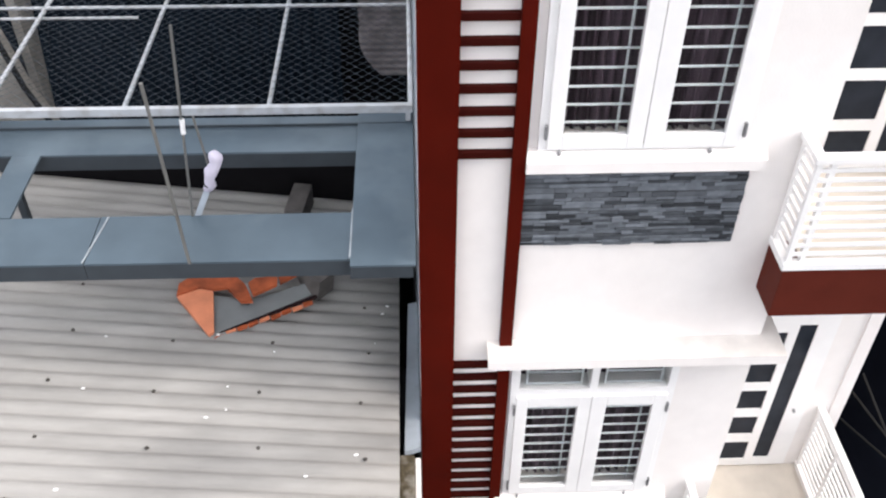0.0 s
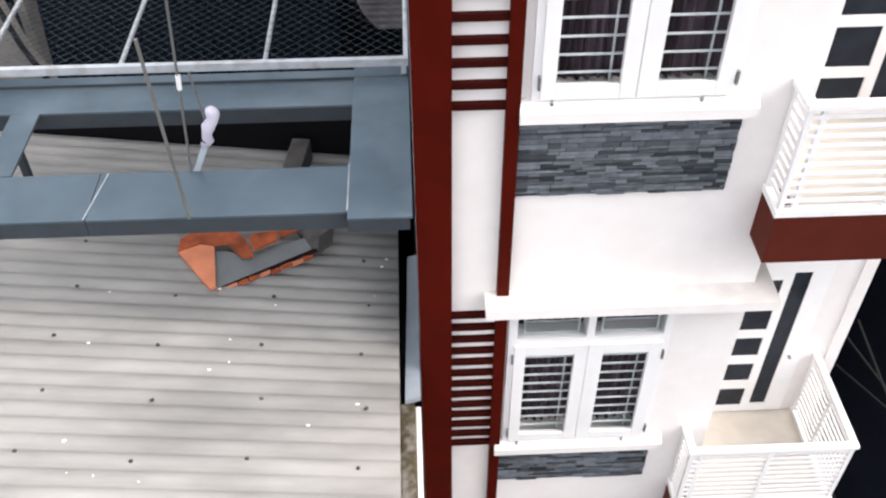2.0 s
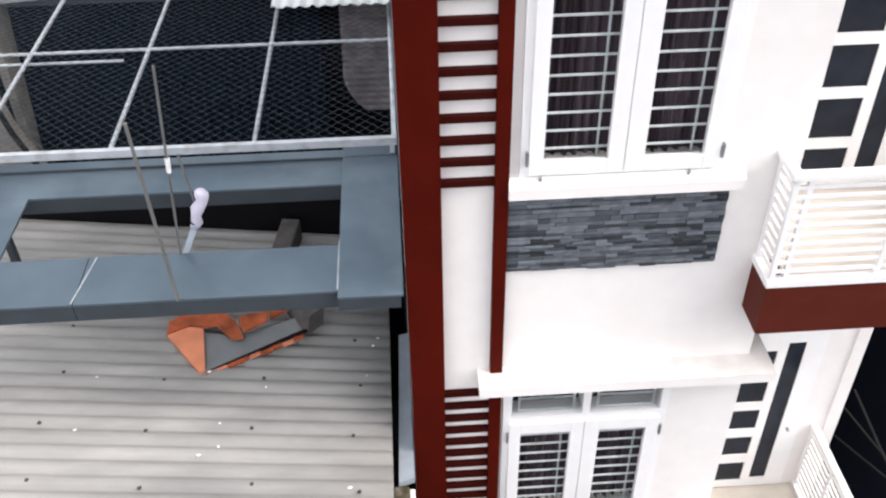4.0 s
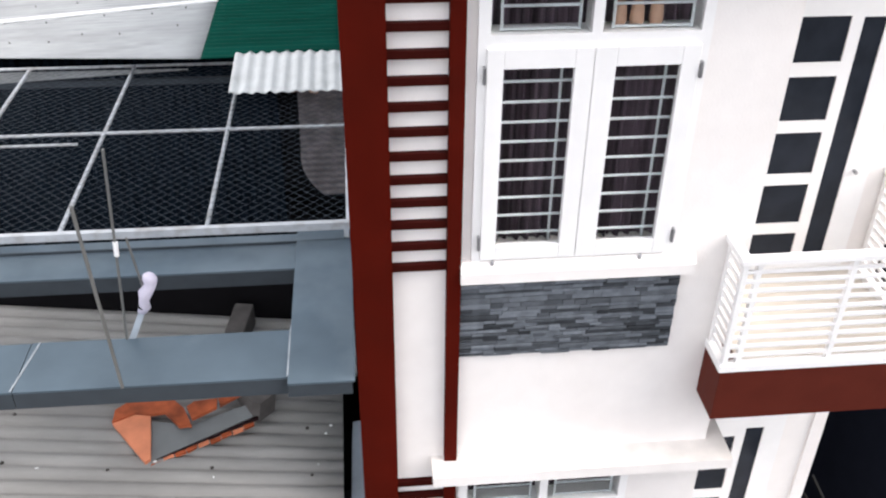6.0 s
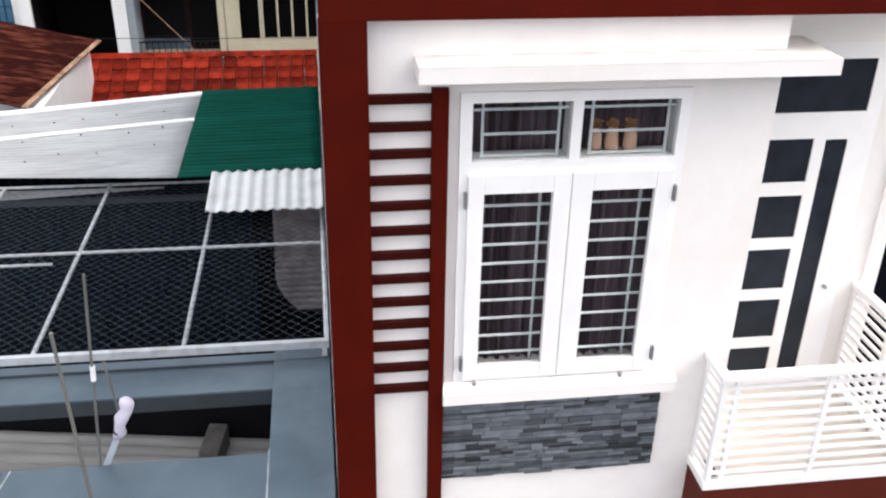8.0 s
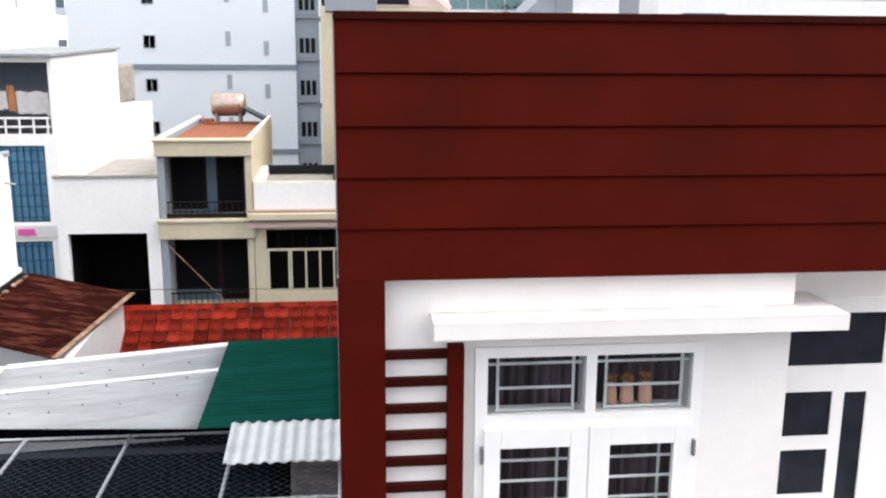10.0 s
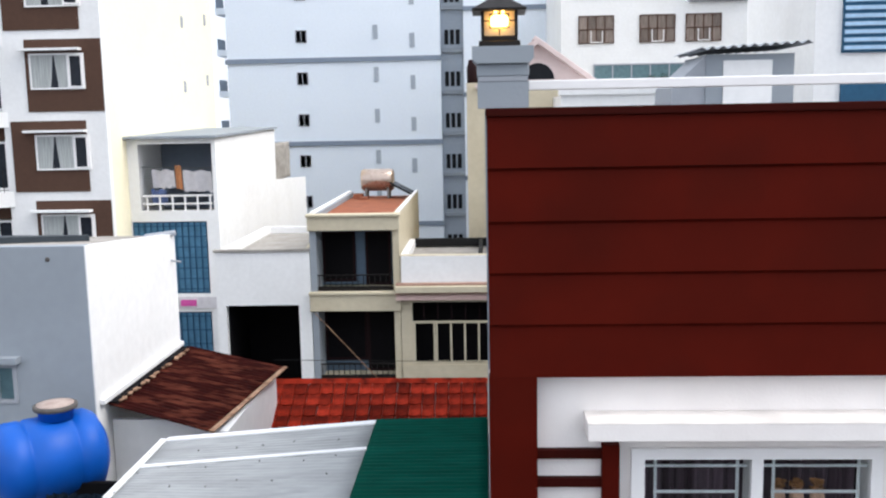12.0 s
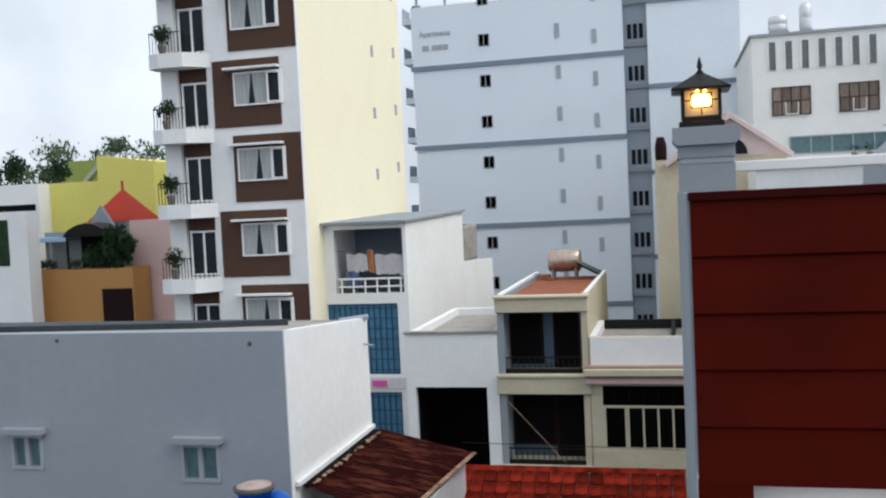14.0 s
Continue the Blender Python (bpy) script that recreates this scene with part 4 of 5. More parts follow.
# dark discs set on the wall, coloured as the shade inside anchor holes
for hx, hz in ((-7.05, 9.58), (-10.4, 9.66)):
    part("anchor_hole_disc", moved(turned([(0.035, 0), (0.035, 0.012), (0.02, 0.014)], 10), pose(hx, 8.302, hz, 90)), DARK_CEMENT, bx)
part("wall_tap", tube((-6.49, 11.9, 9.0), (-6.30, 11.9, 8.97), 0.02, 8), GREY_TRIM, bx)
for x0, x1, z0, z1 in ((-11.39, -10.79, 7.56, 8.12), (-8.32, -7.65, 7.43, 8.02)):
    w = part("window", boxes([(x0, x0 + 0.06, 8.28, 8.4, z0, z1), (x1 - 0.06, x1, 8.28, 8.4, z0, z1), (x0, x1, 8.281, 8.4, z1 - 0.05, z1), (x0, x1, 8.281, 8.4, z0, z0 + 0.05), ((x0 + x1) / 2 - 0.035, (x0 + x1) / 2 + 0.035, 8.282, 8.4, z0, z1)]), GREY_TRIM, bx, "grey framed window")
    for a, b in ((x0 + 0.06, (x0 + x1) / 2 - 0.035), ((x0 + x1) / 2 + 0.035, x1 - 0.06)):
        part("pane", box(a, b, 8.36, 8.37, z0 + 0.05, z1 - 0.05), TEAL_GLASS, w)
    part("hood", box(x0 - 0.08, x1 + 0.08, 8.14, 8.299, z1 + 0.03, z1 + 0.13, 0.005), GREY_WALL, w)

# blue water tank on its stand
tank = thing("water_tank", "blue plastic horizontal water tank on a steel stand", "water tank")
tk = [(0.05, -0.72), (0.30, -0.70), (0.50, -0.60), (0.555, -0.5), (0.555, -0.32), (0.535, -0.30), (0.535, -0.27), (0.555, -0.25), (0.555, 0.25), (0.535, 0.27), (0.535, 0.30), (0.555, 0.32), (0.555, 0.5), (0.50, 0.60), (0.30, 0.70), (0.05, 0.72)]
m = pose(-6.42, 6.6, 7.22, 0, 90, 40)
part("body", moved(turned(tk, 28), m), BLUE_TANK, tank)
part("neck", moved(turned([(0.22, 0.50), (0.22, 0.60), (0.235, 0.605), (0.235, 0.625), (0.2, 0.63)], 20), pose(-6.30, 6.65, 7.25)), BLUE_TANK, tank)
part("lid", moved(turned([(0.265, 0.625), (0.275, 0.64), (0.275, 0.675), (0.255, 0.685)], 24), pose(-6.30, 6.65, 7.25)), DARK_CEMENT, tank, "dark lid rim")
part("lid_top", moved(turned([(0.235, 0.686), (0.235, 0.692), (0.08, 0.705)], 20), pose(-6.30, 6.65, 7.25)), PALE_LID, tank, "dusty pale lid top")
for sx, sy in ((-0.4, -0.4), (0.4, -0.4), (-0.4, 0.4), (0.4, 0.4)):
    part("leg", tube((-6.42 + sx, 6.6 + sy, 5.0), (-6.42 + sx * 0.8, 6.6 + sy * 0.8, 6.82), 0.022, 8), ROD, tank)
for y in (6.25, 6.9):
    part("cradle", box(-6.95, -5.9, y, y + 0.06, 6.62, 6.70), ROD, tank)
solo("terrace", box(-9.5, -6.0, 5.0, 8.2, 0, 5.0), CEMENT, "bare cement terrace below the tank", "terrace")


# ---- helpers for the houses further off ----
def glazed(parent, x0, x1, z0, z1, y, frame=WHITE_PAINT, glass=DARK_GLASS, split=2, fw=0.05, label="", rows=1):
    """A framed window standing in a wall that faces the lane."""
    w = part("window", boxes([(x0, x0 + fw, y - 0.03, y + 0.08, z0, z1), (x1 - fw, x1, y - 0.03, y + 0.08, z0, z1), (x0 + fw, x1 - fw, y - 0.031, y + 0.08, z1 - fw, z1), (x0 + fw, x1 - fw, y - 0.031, y + 0.08, z0, z0 + fw)]), frame, parent, label)
    step, rise = (x1 - x0 - fw) / split, (z1 - z0 - fw) / rows
    for i in range(split):
        for j in range(rows):
            part("pane", box(x0 + fw + step * i, x0 + step * (i + 1), y + 0.02, y + 0.03, z0 + fw + rise * j, z0 + rise * (j + 1)), glass, w)
    for i in range(1, split):
        part("mullion", box(x0 + step * i, x0 + step * i + fw, y - 0.02, y + 0.07, z0 + fw, z1 - fw), frame, w)
    for j in range(1, rows):
        part("rail", box(x0 + fw, x1 - fw, y - 0.018, y + 0.07, z0 + rise * j, z0 + rise * j + fw), frame, w)
    return w


def shell(parent, x0, x1, y0, y1, ztop, material, holes, side=None, label="", roof=CEMENT):
    part("front_wall", wall_with_holes(x0, x1, 0, ztop, y0, y0 + 0.25, holes), material, parent, label)
    part("side_wall", box(x1 - 0.25, x1, y0 + 0.25, y1, 0, ztop - 0.004), side or material, parent)
    part("side_wall", box(x0, x0 + 0.25, y0 + 0.25, y1, 0, ztop - 0.004), side or material, parent)
    part("rear_wall", box(x0 + 0.25, x1 - 0.25, y1 - 0.25, y1, 0, ztop - 0.004), material, parent)
    part("roof", box(x0 + 0.25, x1 - 0.25, y0 + 0.25, y1 - 0.25, ztop - 0.45, ztop - 0.3), roof, parent)


def bush(name, at, size, count, material, label, category, pot=False, seed=1):
    """A plant: a short stem and many small leaves with gaps."""
    rg = random.Random(seed)
    t = thing(name, label, category)
    bm = bmesh.new()
    for _ in range(count):
        d = Vector((rg.gauss(0, 1), rg.gauss(0, 1), rg.gauss(0, 0.8)))
        d = d.normalized() * rg.uniform(0.25, 1.0)
        c = Vector(at) + Vector((d.x * size[0], d.y * size[1], d.z * size[2] + size[2]))
        s = rg.uniform(0.05, 0.13) * (size[0] + size[2])
        r = Euler((rg.uniform(0, 6), rg.uniform(0, 6), rg.uniform(0, 6))).to_matrix()
        q = [bm.verts.new(c + r @ Vector(p) * s) for p in ((-1, 0, 0), (0, -0.45, 0.1), (1, 0, 0), (0, 0.45, 0.1))]
        bm.faces.new(q)
    part("leaves", bm, material, t)
    part("stem", tube((at[0], at[1], at[2] - 0.15), (at[0], at[1], at[2] + size[2] * 1.2), max(0.02, size[0] * 0.05)), BARK, t)
    if pot:
        part("pot", moved(turned([(0.14, -0.45), (0.2, -0.1), (0.21, -0.02)], 12), pose(*at)), POT, t)
    return t


# ---- row houses beyond the tile roof ----
Y = 28.0
g = thing("garage_house", "plain white house with a dark open garage", "house", "row houses")
shell(g, -10.4, -6.95, Y, Y + 8, 6.75, WHITE_WALL, [(-10.06, -7.40, 0.3, 4.79)])
part("parapet_band", box(-10.43, -6.93, Y - 0.06, Y + 0.2, 6.75, 6.84, 0.01), CEMENT, g)
part("upper_wall", prism([(Y + 0.3, 6.75), (Y + 9, 7.6), (Y + 9, 6.6), (Y + 0.3, 6.6)], "x", -7.2, -6.96), CREAM, g)
# garage lined in near black; the colour supplies the shade inside
part("garage_shade_back", box(-10.2, -7.3, Y + 3, Y + 3.1, 0, 5), UNLIT_BLACK, g)
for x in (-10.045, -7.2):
    part("garage_shade_lining", box(x, x + 0.02, Y + 0.26, Y + 3, 0, 5), UNLIT_BLACK, g)
part("garage_ceiling", box(-10.04, -7.2, Y + 0.25, Y + 3, 4.85, 4.95), UNLIT_BLACK, g)

b = thing("balcony_house", "narrow house with cream balconies and a terracotta roof terrace", "house", "row houses")
part("side_wall", boxes([(-6.93, -6.7, Y + 0.02, Y + 10, 0, 8.05)]), GREY_WALL, b)
part("side_wall", boxes([(-3.95, -3.72, Y + 0.02, Y + 10, 0, 8.05)]), CREAM, b, "cream side wall")
for zf, top, doors in ((5.28, 7.48, ((-6.79, -5.46, 5.42, 7.34), (-5.09, -4.14, 5.08, 7.34))), (2.0, 4.52, ((-6.79, -5.10, 2.42, 4.45), (-5.09, -4.0, 1.75, 4.45)))):
    part("back_wall", box(-6.7, -3.95, Y + 1.3, Y + 1.5, zf, top), BLUE_PAINT, b, "pale blue wall of the balcony recess")
    for x0, x1, z0, z1 in doors:
        d = part("door", box(max(x0, -6.69), x1, Y + 1.22, Y + 1.298, max(z0, zf), z1), WOOD_D, b, "dark wooden door")
        part("panel", box(max(x0, -6.69) + 0.10, x1 - 0.10, Y + 1.20, Y + 1.219, max(z0, zf) + 0.12, z1 - 0.12), UNLIT_BLACK, d)
    part("sill", box(-6.69, -5.2, Y + 1.1, Y + 1.3, doors[0][2] - 0.06, doors[0][2] - 0.005), BLUE_PAINT, b, "pale blue window sill")
    part("railing_base", box(-6.7, -3.95, Y + 0.08, Y + 0.14, zf, zf + 0.16), BLACK, b)
    for k in range(14):
        x = -6.65 + 0.2 * k
        part("railing_bar", box(x, x + 0.025, Y + 0.08, Y + 0.11, zf + 0.1, zf + 0.55), BLACK, b)
    part("railing_top", box(-6.7, -3.95, Y + 0.07, Y + 0.12, zf + 0.55, zf + 0.59), BLACK, b)
part("cornice", boxes([(-6.98, -3.68, Y - 0.12, Y + 0.25, 7.48, 7.98), (-7.02, -3.64, Y - 0.2, Y + 0.25, 7.98, 8.08)], 0.02), CREAM, b, "cream moulded cornice")
part("balcony_slab", boxes([(-6.98, -3.68, Y - 0.12, Y + 1.3, 4.56, 5.28), (-7.0, -3.66, Y - 0.18, Y + 0.1, 5.16, 5.27)], 0.02), CREAM, b, "cream balcony slab")
part("lower_slab", box(-6.98, -3.68, Y - 0.1, Y + 1.3, 1.7, 2.0, 0.02), CREAM, b)
part("roof_floor", box(-6.7, -3.95, Y + 0.25, Y + 10, 7.7, 7.86), TERRACOTTA, b, "terracotta roof terrace")
part("parapet", boxes([(-6.93, -6.8, Y + 0.25, Y + 10, 8.05, 8.12), (-3.85, -3.72, Y + 0.25, Y + 10, 8.05, 8.12)]), WHITE_WALL, b)
part("ceiling", boxes([(-6.7, -3.95, Y + 0.1, Y + 1.4, 7.44, 7.48)]), GREY_WALL, b)

t = thing("steel_water_tank", "horizontal stainless water tank on a roof terrace", "water tank")
part("body", moved(turned([(0.05, -0.75), (0.42, -0.72), (0.5, -0.62), (0.5, 0.62), (0.42, 0.72), (0.05, 0.75)], 24), pose(-5.55, 37.0, 8.75, 0, 90, 0)), STEEL, t)
for x in (-6.1, -5.1):
    part("stand", box(x, x + 0.1, 36.6, 37.4, 7.86, 8.4), ROD, t)
part("solar_panel", moved(box(-0.6, 0.6, -0.7, 0.7, -0.04, 0.04), pose(-4.4, 37, 8.35, 0, 28, 0)), DARK_GLASS, t, "tilted dark solar panel")
solo("brick_pile", boxes([(-6.6, -6.2, 36.4, 37.0, 7.86, 8.15), (-6.3, -5.9, 36.0, 36.5, 7.86, 8.05)]), TERRACOTTA, "small pile of bricks on the roof terrace", "bricks")

c = thing("gate_house", "house with a pale parapet, moulded ledge and cream window grille", "house", "row houses")
shell(c, -3.70, 3.0, Y, Y + 4.5, 6.56, CREAM, [(-3.3, -0.3, 2.6, 4.85)], WHITE_WALL, "pale pink-white parapet wall")
part("parapet_face", box(-3.66, 3.0, Y - 0.04, Y - 0.002, 5.58, 6.53), WHITE_WALL, c)
for z0, z1, d, mm in ((5.50, 5.58, 0.3, LEDGE), (5.28, 5.50, 0.5, CREAM), (5.20, 5.28, 0.42, LEDGE), (4.97, 5.20, 0.3, PINK)):
    part("ledge", box(-3.85, 3.0, Y - d, Y - 0.003, z0, z1, 0.02), mm, c)
part("roof_rim", boxes([(-3.45, 2.7, Y + 4.05, Y + 4.2, 6.30, 6.62), (-0.9, -0.75, Y + 0.3, Y + 4.05, 6.30, 6.60)]), CABLE, c, "black roof edge pipe")
part("base_wall", box(-3.66, 3.0, Y - 0.05, Y - 0.004, 0, 2.55), CREAM, c)
gr = part("grille", boxes([(-3.3, -0.3, Y - 0.02, Y + 0.05, 4.08, 4.16), (-3.3, -0.3, Y - 0.02, Y + 0.05, 2.6, 2.68), (-3.3, -3.2, Y - 0.021, Y + 0.05, 2.6, 4.16)]), CREAM, c, "cream window grille")
for x in (-2.55, -2.47, -1.95, -1.45, -0.95, -0.5):
    part("grille_bar", box(x, x + 0.065, Y - 0.015, Y + 0.05, 2.66, 4.1), CREAM, gr)
for x in (-2.9, -2.4, -1.9, -1.4, -0.9):
    part("grille_bar", box(x, x + 0.03, Y, Y + 0.04, 4.16, 4.85), WOOD_D, gr)
# black backing painted as the shade behind the grille
part("dark_inside", box(-3.4, 0, Y + 1.2, Y + 1.3, 2.2, 5.2), UNLIT_BLACK, c)
solo("street_cable", tube((-8.4, 27.6, 2.95), (-0.8, 27.6, 2.83), 0.011, 6), CABLE, "thin black cable strung along the row houses", "cable")
solo("overhead_cable", tube((-6.9, 27.87, 4.6), (-4.5, 27.89, 1.95), 0.014, 6), RUST_EDGE, "slack cable sagging from the balcony slab", "cable")

for row_house in (g, b, c):
    row_house.location = (-0.09, 0, 0.08)

def pushed_back(before, eye, k):
    """Moves what was built since, away from the point eye, k times as far and as large."""
    m = Matrix.Translation(Vector(eye) * (1 - k)) @ Matrix.Scale(k, 4)
    for ob in set(scene.objects) - before:
        if ob.parent is None:
            ob.matrix_basis = m @ ob.matrix_basis


# ---- white villa with laundry ----
mark = set(scene.objects)
Y = 24.0
v = thing("laundry_house", "white house with a covered drying terrace and blue shutters", "house")
part("front_wall", wall_with_holes(-11.95, -9.115, 0, 11.0, Y, Y + 0.25, [(-11.57, -9.24, 8.76, 10.85), (-11.9, -9.5, 6.1, 8.42), (-11.9, -9.5, 2.5, 5.52)]), WHITE_WALL, v)
part("side_wall", prism([(Y + 0.25, 0), (Y + 0.25, 11.0), (Y + 8.3, 11.18), (Y + 8.3, 9.17), (Y + 14.4, 8.88), (Y + 14.4, 0)], "x", -9.30, -9.115), WHITE_WALL, v, "bright white side wall")
part("roof", prism([(Y - 0.3, 11.02), (Y + 8.4, 11.19), (Y + 8.4, 11.26), (Y - 0.3, 11.10)], "x", -12.1, -9.0), GREY_WALL, v, "pale sheet roof")
part("terrace_back", box(-11.95, -9.3, Y + 2.5, Y + 2.6, 8.4, 11.0), HOTEL_BAND, v, "dark blue terrace wall")
part("terrace_floor", box(-11.95, -9.3, Y + 0.25, Y + 2.5, 8.5, 8.6), CEMENT, v)
part("pleated_screen", moved(sheet(0, 1.5, 0, 2.8, 0, 0, 0, 0, 0.35, 0.06), pose(-9.2, Y + 8.45, 9.1, 0, -90, 0)), CEMENT, v, "grey pleated screen")
part("left_wall", box(-11.95, -11.7, Y + 0.25, Y + 12, 0, 10.9), WHITE_WALL, v)
for z0, z1 in ((6.1, 8.42), (2.5, 5.52)):
    s = part("shutter", box(-11.9, -9.5, Y + 0.1, Y + 0.14, z0, z1), BLUE_SHUT, v, "blue slatted shutter")
    for k in range(12):
        x = -11.87 + 0.198 * k
        part("slat", box(x, x + 0.14, Y + 0.06, Y + 0.1, z0 + 0.05, z1 - 0.05), BLUE_SLAT, s, "lighter blue slat")
    for k in range(7):
        z = z0 + 0.15 + (z1 - z0 - 0.3) * k / 6
        part("cross_bar", box(-11.88, -9.52, Y + 0.045, Y + 0.059, z - 0.02, z + 0.02), BLUE_SHUT, s)
for k in range(6):
    part("rail_post", box(-11.4 + 0.4 * k, -11.35 + 0.4 * k, Y + 0.05, Y + 0.1, 8.72, 9.25), WHITE_PAINT, v)
part("rail", boxes([(-11.5, -9.3, Y + 0.04, Y + 0.11, 9.2, 9.26), (-11.5, -9.3, Y + 0.04, Y + 0.11, 8.95, 9.0)]), WHITE_PAINT, v)
solo("shop_sign", boxes([(-11.5, -9.3, Y - 0.06, Y - 0.01, 5.64, 6.0)]), SHEETING, "pale sign board above the shutter", "sign")
solo("sign_lettering", boxes([(-10.45, -9.95, Y - 0.09, Y - 0.065, 5.72, 5.92)]), MAGENTA, "magenta script mark on the sign board", "sign")
rg = random.Random(3)
for x0, x1, zb, zt, mm, lab in ((-11.35, -10.62, 9.45, 10.02, SHEETING, "white laundry sheet on the line"), (-10.6, -10.38, 9.4, 10.15, LAUN_R, "orange cloth on the line"), (-10.35, -9.42, 9.3, 9.98, SHEETING, "pale laundry on the line"), (-11.4, -10.9, 8.95, 9.4, LAUN_B, "blue cloth on the rail")):
    bm = bmesh.new()
    prev = None
    for i in range(13):
        x = x0 + (x1 - x0) * i / 12
        yy = Y + 0.5 + 0.018 * math.sin(i * 0.8)
        cur = (bm.verts.new((x, yy, zt + 0.03 * math.sin(i))), bm.verts.new((x + 0.02, yy + 0.05, zb + rg.uniform(-0.05, 0.05))))
        if prev:
            bm.faces.new((prev[0], cur[0], cur[1], prev[1]))
        prev = cur
    ob = solo("laundry", bm, mm, lab, "laundry", "laundry on the terrace")
    ob.modifiers.new("thick", "SOLIDIFY").thickness = 0.01
solo("washing_line", tube((-11.7, Y + 0.5, 10.12), (-9.3, Y + 0.5, 10.05), 0.01, 6), ROD, "thin washing line across the terrace", "line")

pushed_back(mark, (-0.786, -4.784, 11.59), 1.417)

# ---- apartment block ----
def curtained_window(parent, x0, x1, z0, z1, y, seed):
    """A wide curtained light beside a narrow casement that stands a little open."""
    rg = random.Random(seed)
    xm, fw = x0 + (x1 - x0) * 0.69, 0.07
    w = part("window", boxes([(x0, x0 + fw, y - 0.03, y + 0.08, z0, z1), (x1 - fw, x1, y - 0.03, y + 0.08, z0, z1), (x0 + fw, x1 - fw, y - 0.031, y + 0.08, z1 - fw, z1), (x0 + fw, x1 - fw, y - 0.031, y + 0.08, z0, z0 + fw)]), WHITE_PAINT, parent, "white framed curtained window")
    part("pane", box(x0 + fw, x1 - fw, y + 0.022, y + 0.032, z0 + fw, z1 - fw), DUSK_GLASS, w, "dark glass")
    gap = x0 + fw + (xm - x0) * rg.uniform(0.45, 0.6)
    for c0, c1, lean in ((x0 + fw, gap, -0.16), (gap + 0.05, xm - 0.02, 0.12)):
        bm = bmesh.new()
        prev = None
        for i in range(19):
            f = i / 18
            yy = y + 0.004 + 0.010 * math.sin(i * 1.9)
            drift = lean * (f if lean < 0 else 1 - f)
            cur = (bm.verts.new((c0 + (c1 - c0) * f, yy, z1 - fw)), bm.verts.new((c0 + (c1 - c0) * f + drift, yy, z0 + fw)))
            if prev:
                bm.faces.new((prev[0], cur[0], cur[1], prev[1]))
            prev = cur
        part("curtain", bm, CURTAINED, w, "pale drawn curtain").modifiers.new("thick", "SOLIDIFY").thickness = 0.004
    part("mullion", box(xm, xm + fw, y - 0.035, y + 0.045, z0 + fw, z1 - fw), WHITE_PAINT, w)
    cw = x1 - fw - xm - fw
    part("casement", moved(boxes([(-cw, -cw + 0.06, -0.02, 0.02, z0 + fw, z1 - fw), (-0.06, 0, -0.02, 0.02, z0 + fw, z1 - fw), (-cw + 0.06, -0.06, -0.021, 0.02, z0 + fw, z0 + fw + 0.06), (-cw + 0.06, -0.06, -0.021, 0.02, z1 - fw - 0.06, z1 - fw)]), pose(x1 - fw, y - 0.04, 0, 0, 0, rg.choice((0, 8, 16)))), WHITE_PAINT, w, "white casement leaf")
    return w


Y = 34.0
AX0, AX1, AP = -23.25, -16.55, 3.36
a = thing("apartment_block", "white apartment block with chocolate panels and a yellow side", "building")
FL = [5.3 + AP * k for k in range(7)]         # panel bottoms
holes = [(-22.45, -20.95, z + 0.05, z + 2.95) for z in FL]
part("front_wall", wall_with_holes(AX0, AX1, 0, 29.0, Y, Y + 0.3, holes), WHITE_WALL, a)
part("side_wall", box(AX1 - 0.02, AX1, Y + 0.3, 50.2, 0, 29.0), YELLOW, a, "pale yellow side wall")
part("left_wall", box(AX0, AX0 + 0.3, Y + 0.3, 50.2, 0, 29.0), WHITE_WALL, a)
part("rear_wall", box(AX0, AX1 - 0.02, 50, 50.2, 0, 28.9), WHITE_WALL, a)
part("roof", box(AX0, AX1 - 0.02, Y + 0.3, 50, 28.5, 28.7), CEMENT, a)
for k, z in enumerate(FL):
    px0, px1 = (-20.65, -17.42) if k % 2 else (-19.82, -16.57)
    top = z + 2.98
    part("panel", box(px0, px1, Y - 0.05, Y - 0.002, z, top, 0.01), CHOC, a, "chocolate brown wall panel")
    wx0 = -19.72
    w = curtained_window(a, wx0 + 0.1, wx0 + 2.42, z + 0.92, z + 2.4, Y - 0.09, k)
    part("hood", box(wx0 - 0.25, wx0 + 2.35, Y - 0.45, Y - 0.06, z + 2.5, z + 2.6, 0.01), WHITE_WALL, w)
    d = glazed(a, -22.35, -21.0, z + 0.1, z + 2.15, Y + 0.22, WHITE_PAINT, DUSK_GLASS, 2, 0.09, "white framed balcony door")
    part("transom_panel", box(-22.4, -21.0, Y + 0.2, Y + 0.28, z + 2.2, z + 2.95), CHOC, d, "brown panel above the door")
    part("balcony", prism([(AX0 - 0.15, Y - 0.05), (AX0 - 0.1, Y - 0.75), (AX0 + 0.5, Y - 1.0), (-21.6, Y - 0.95), (-20.75, Y - 0.001), (AX0 - 0.15, Y - 0.001)], "z", z - 0.62, z + 0.02), WHITE_WALL, a, "white rounded balcony slab")
    for q in range(15):
        x = AX0 + 0.02 + 0.155 * q
        yy = Y - 0.85 if x < -21.75 else Y - 0.85 + (x + 21.75) * 0.85
        part("railing_bar", box(x, x + 0.025, yy, yy + 0.025, z + 0.02, z + 0.95), BLACK, a)
    part("railing", boxes([(AX0, -21.75, Y - 0.86, Y - 0.82, z + 0.93, z + 0.97), (AX0, AX0 + 0.03, Y - 0.82, Y, z + 0.93, z + 0.97)]), BLACK, a)
    bush("potted_plant", (AX0 + 0.45, Y - 0.5, z + 0.48), (0.5, 0.38, 0.5), 260, PLANT, "potted plant on an apartment balcony", "plant", True, k)
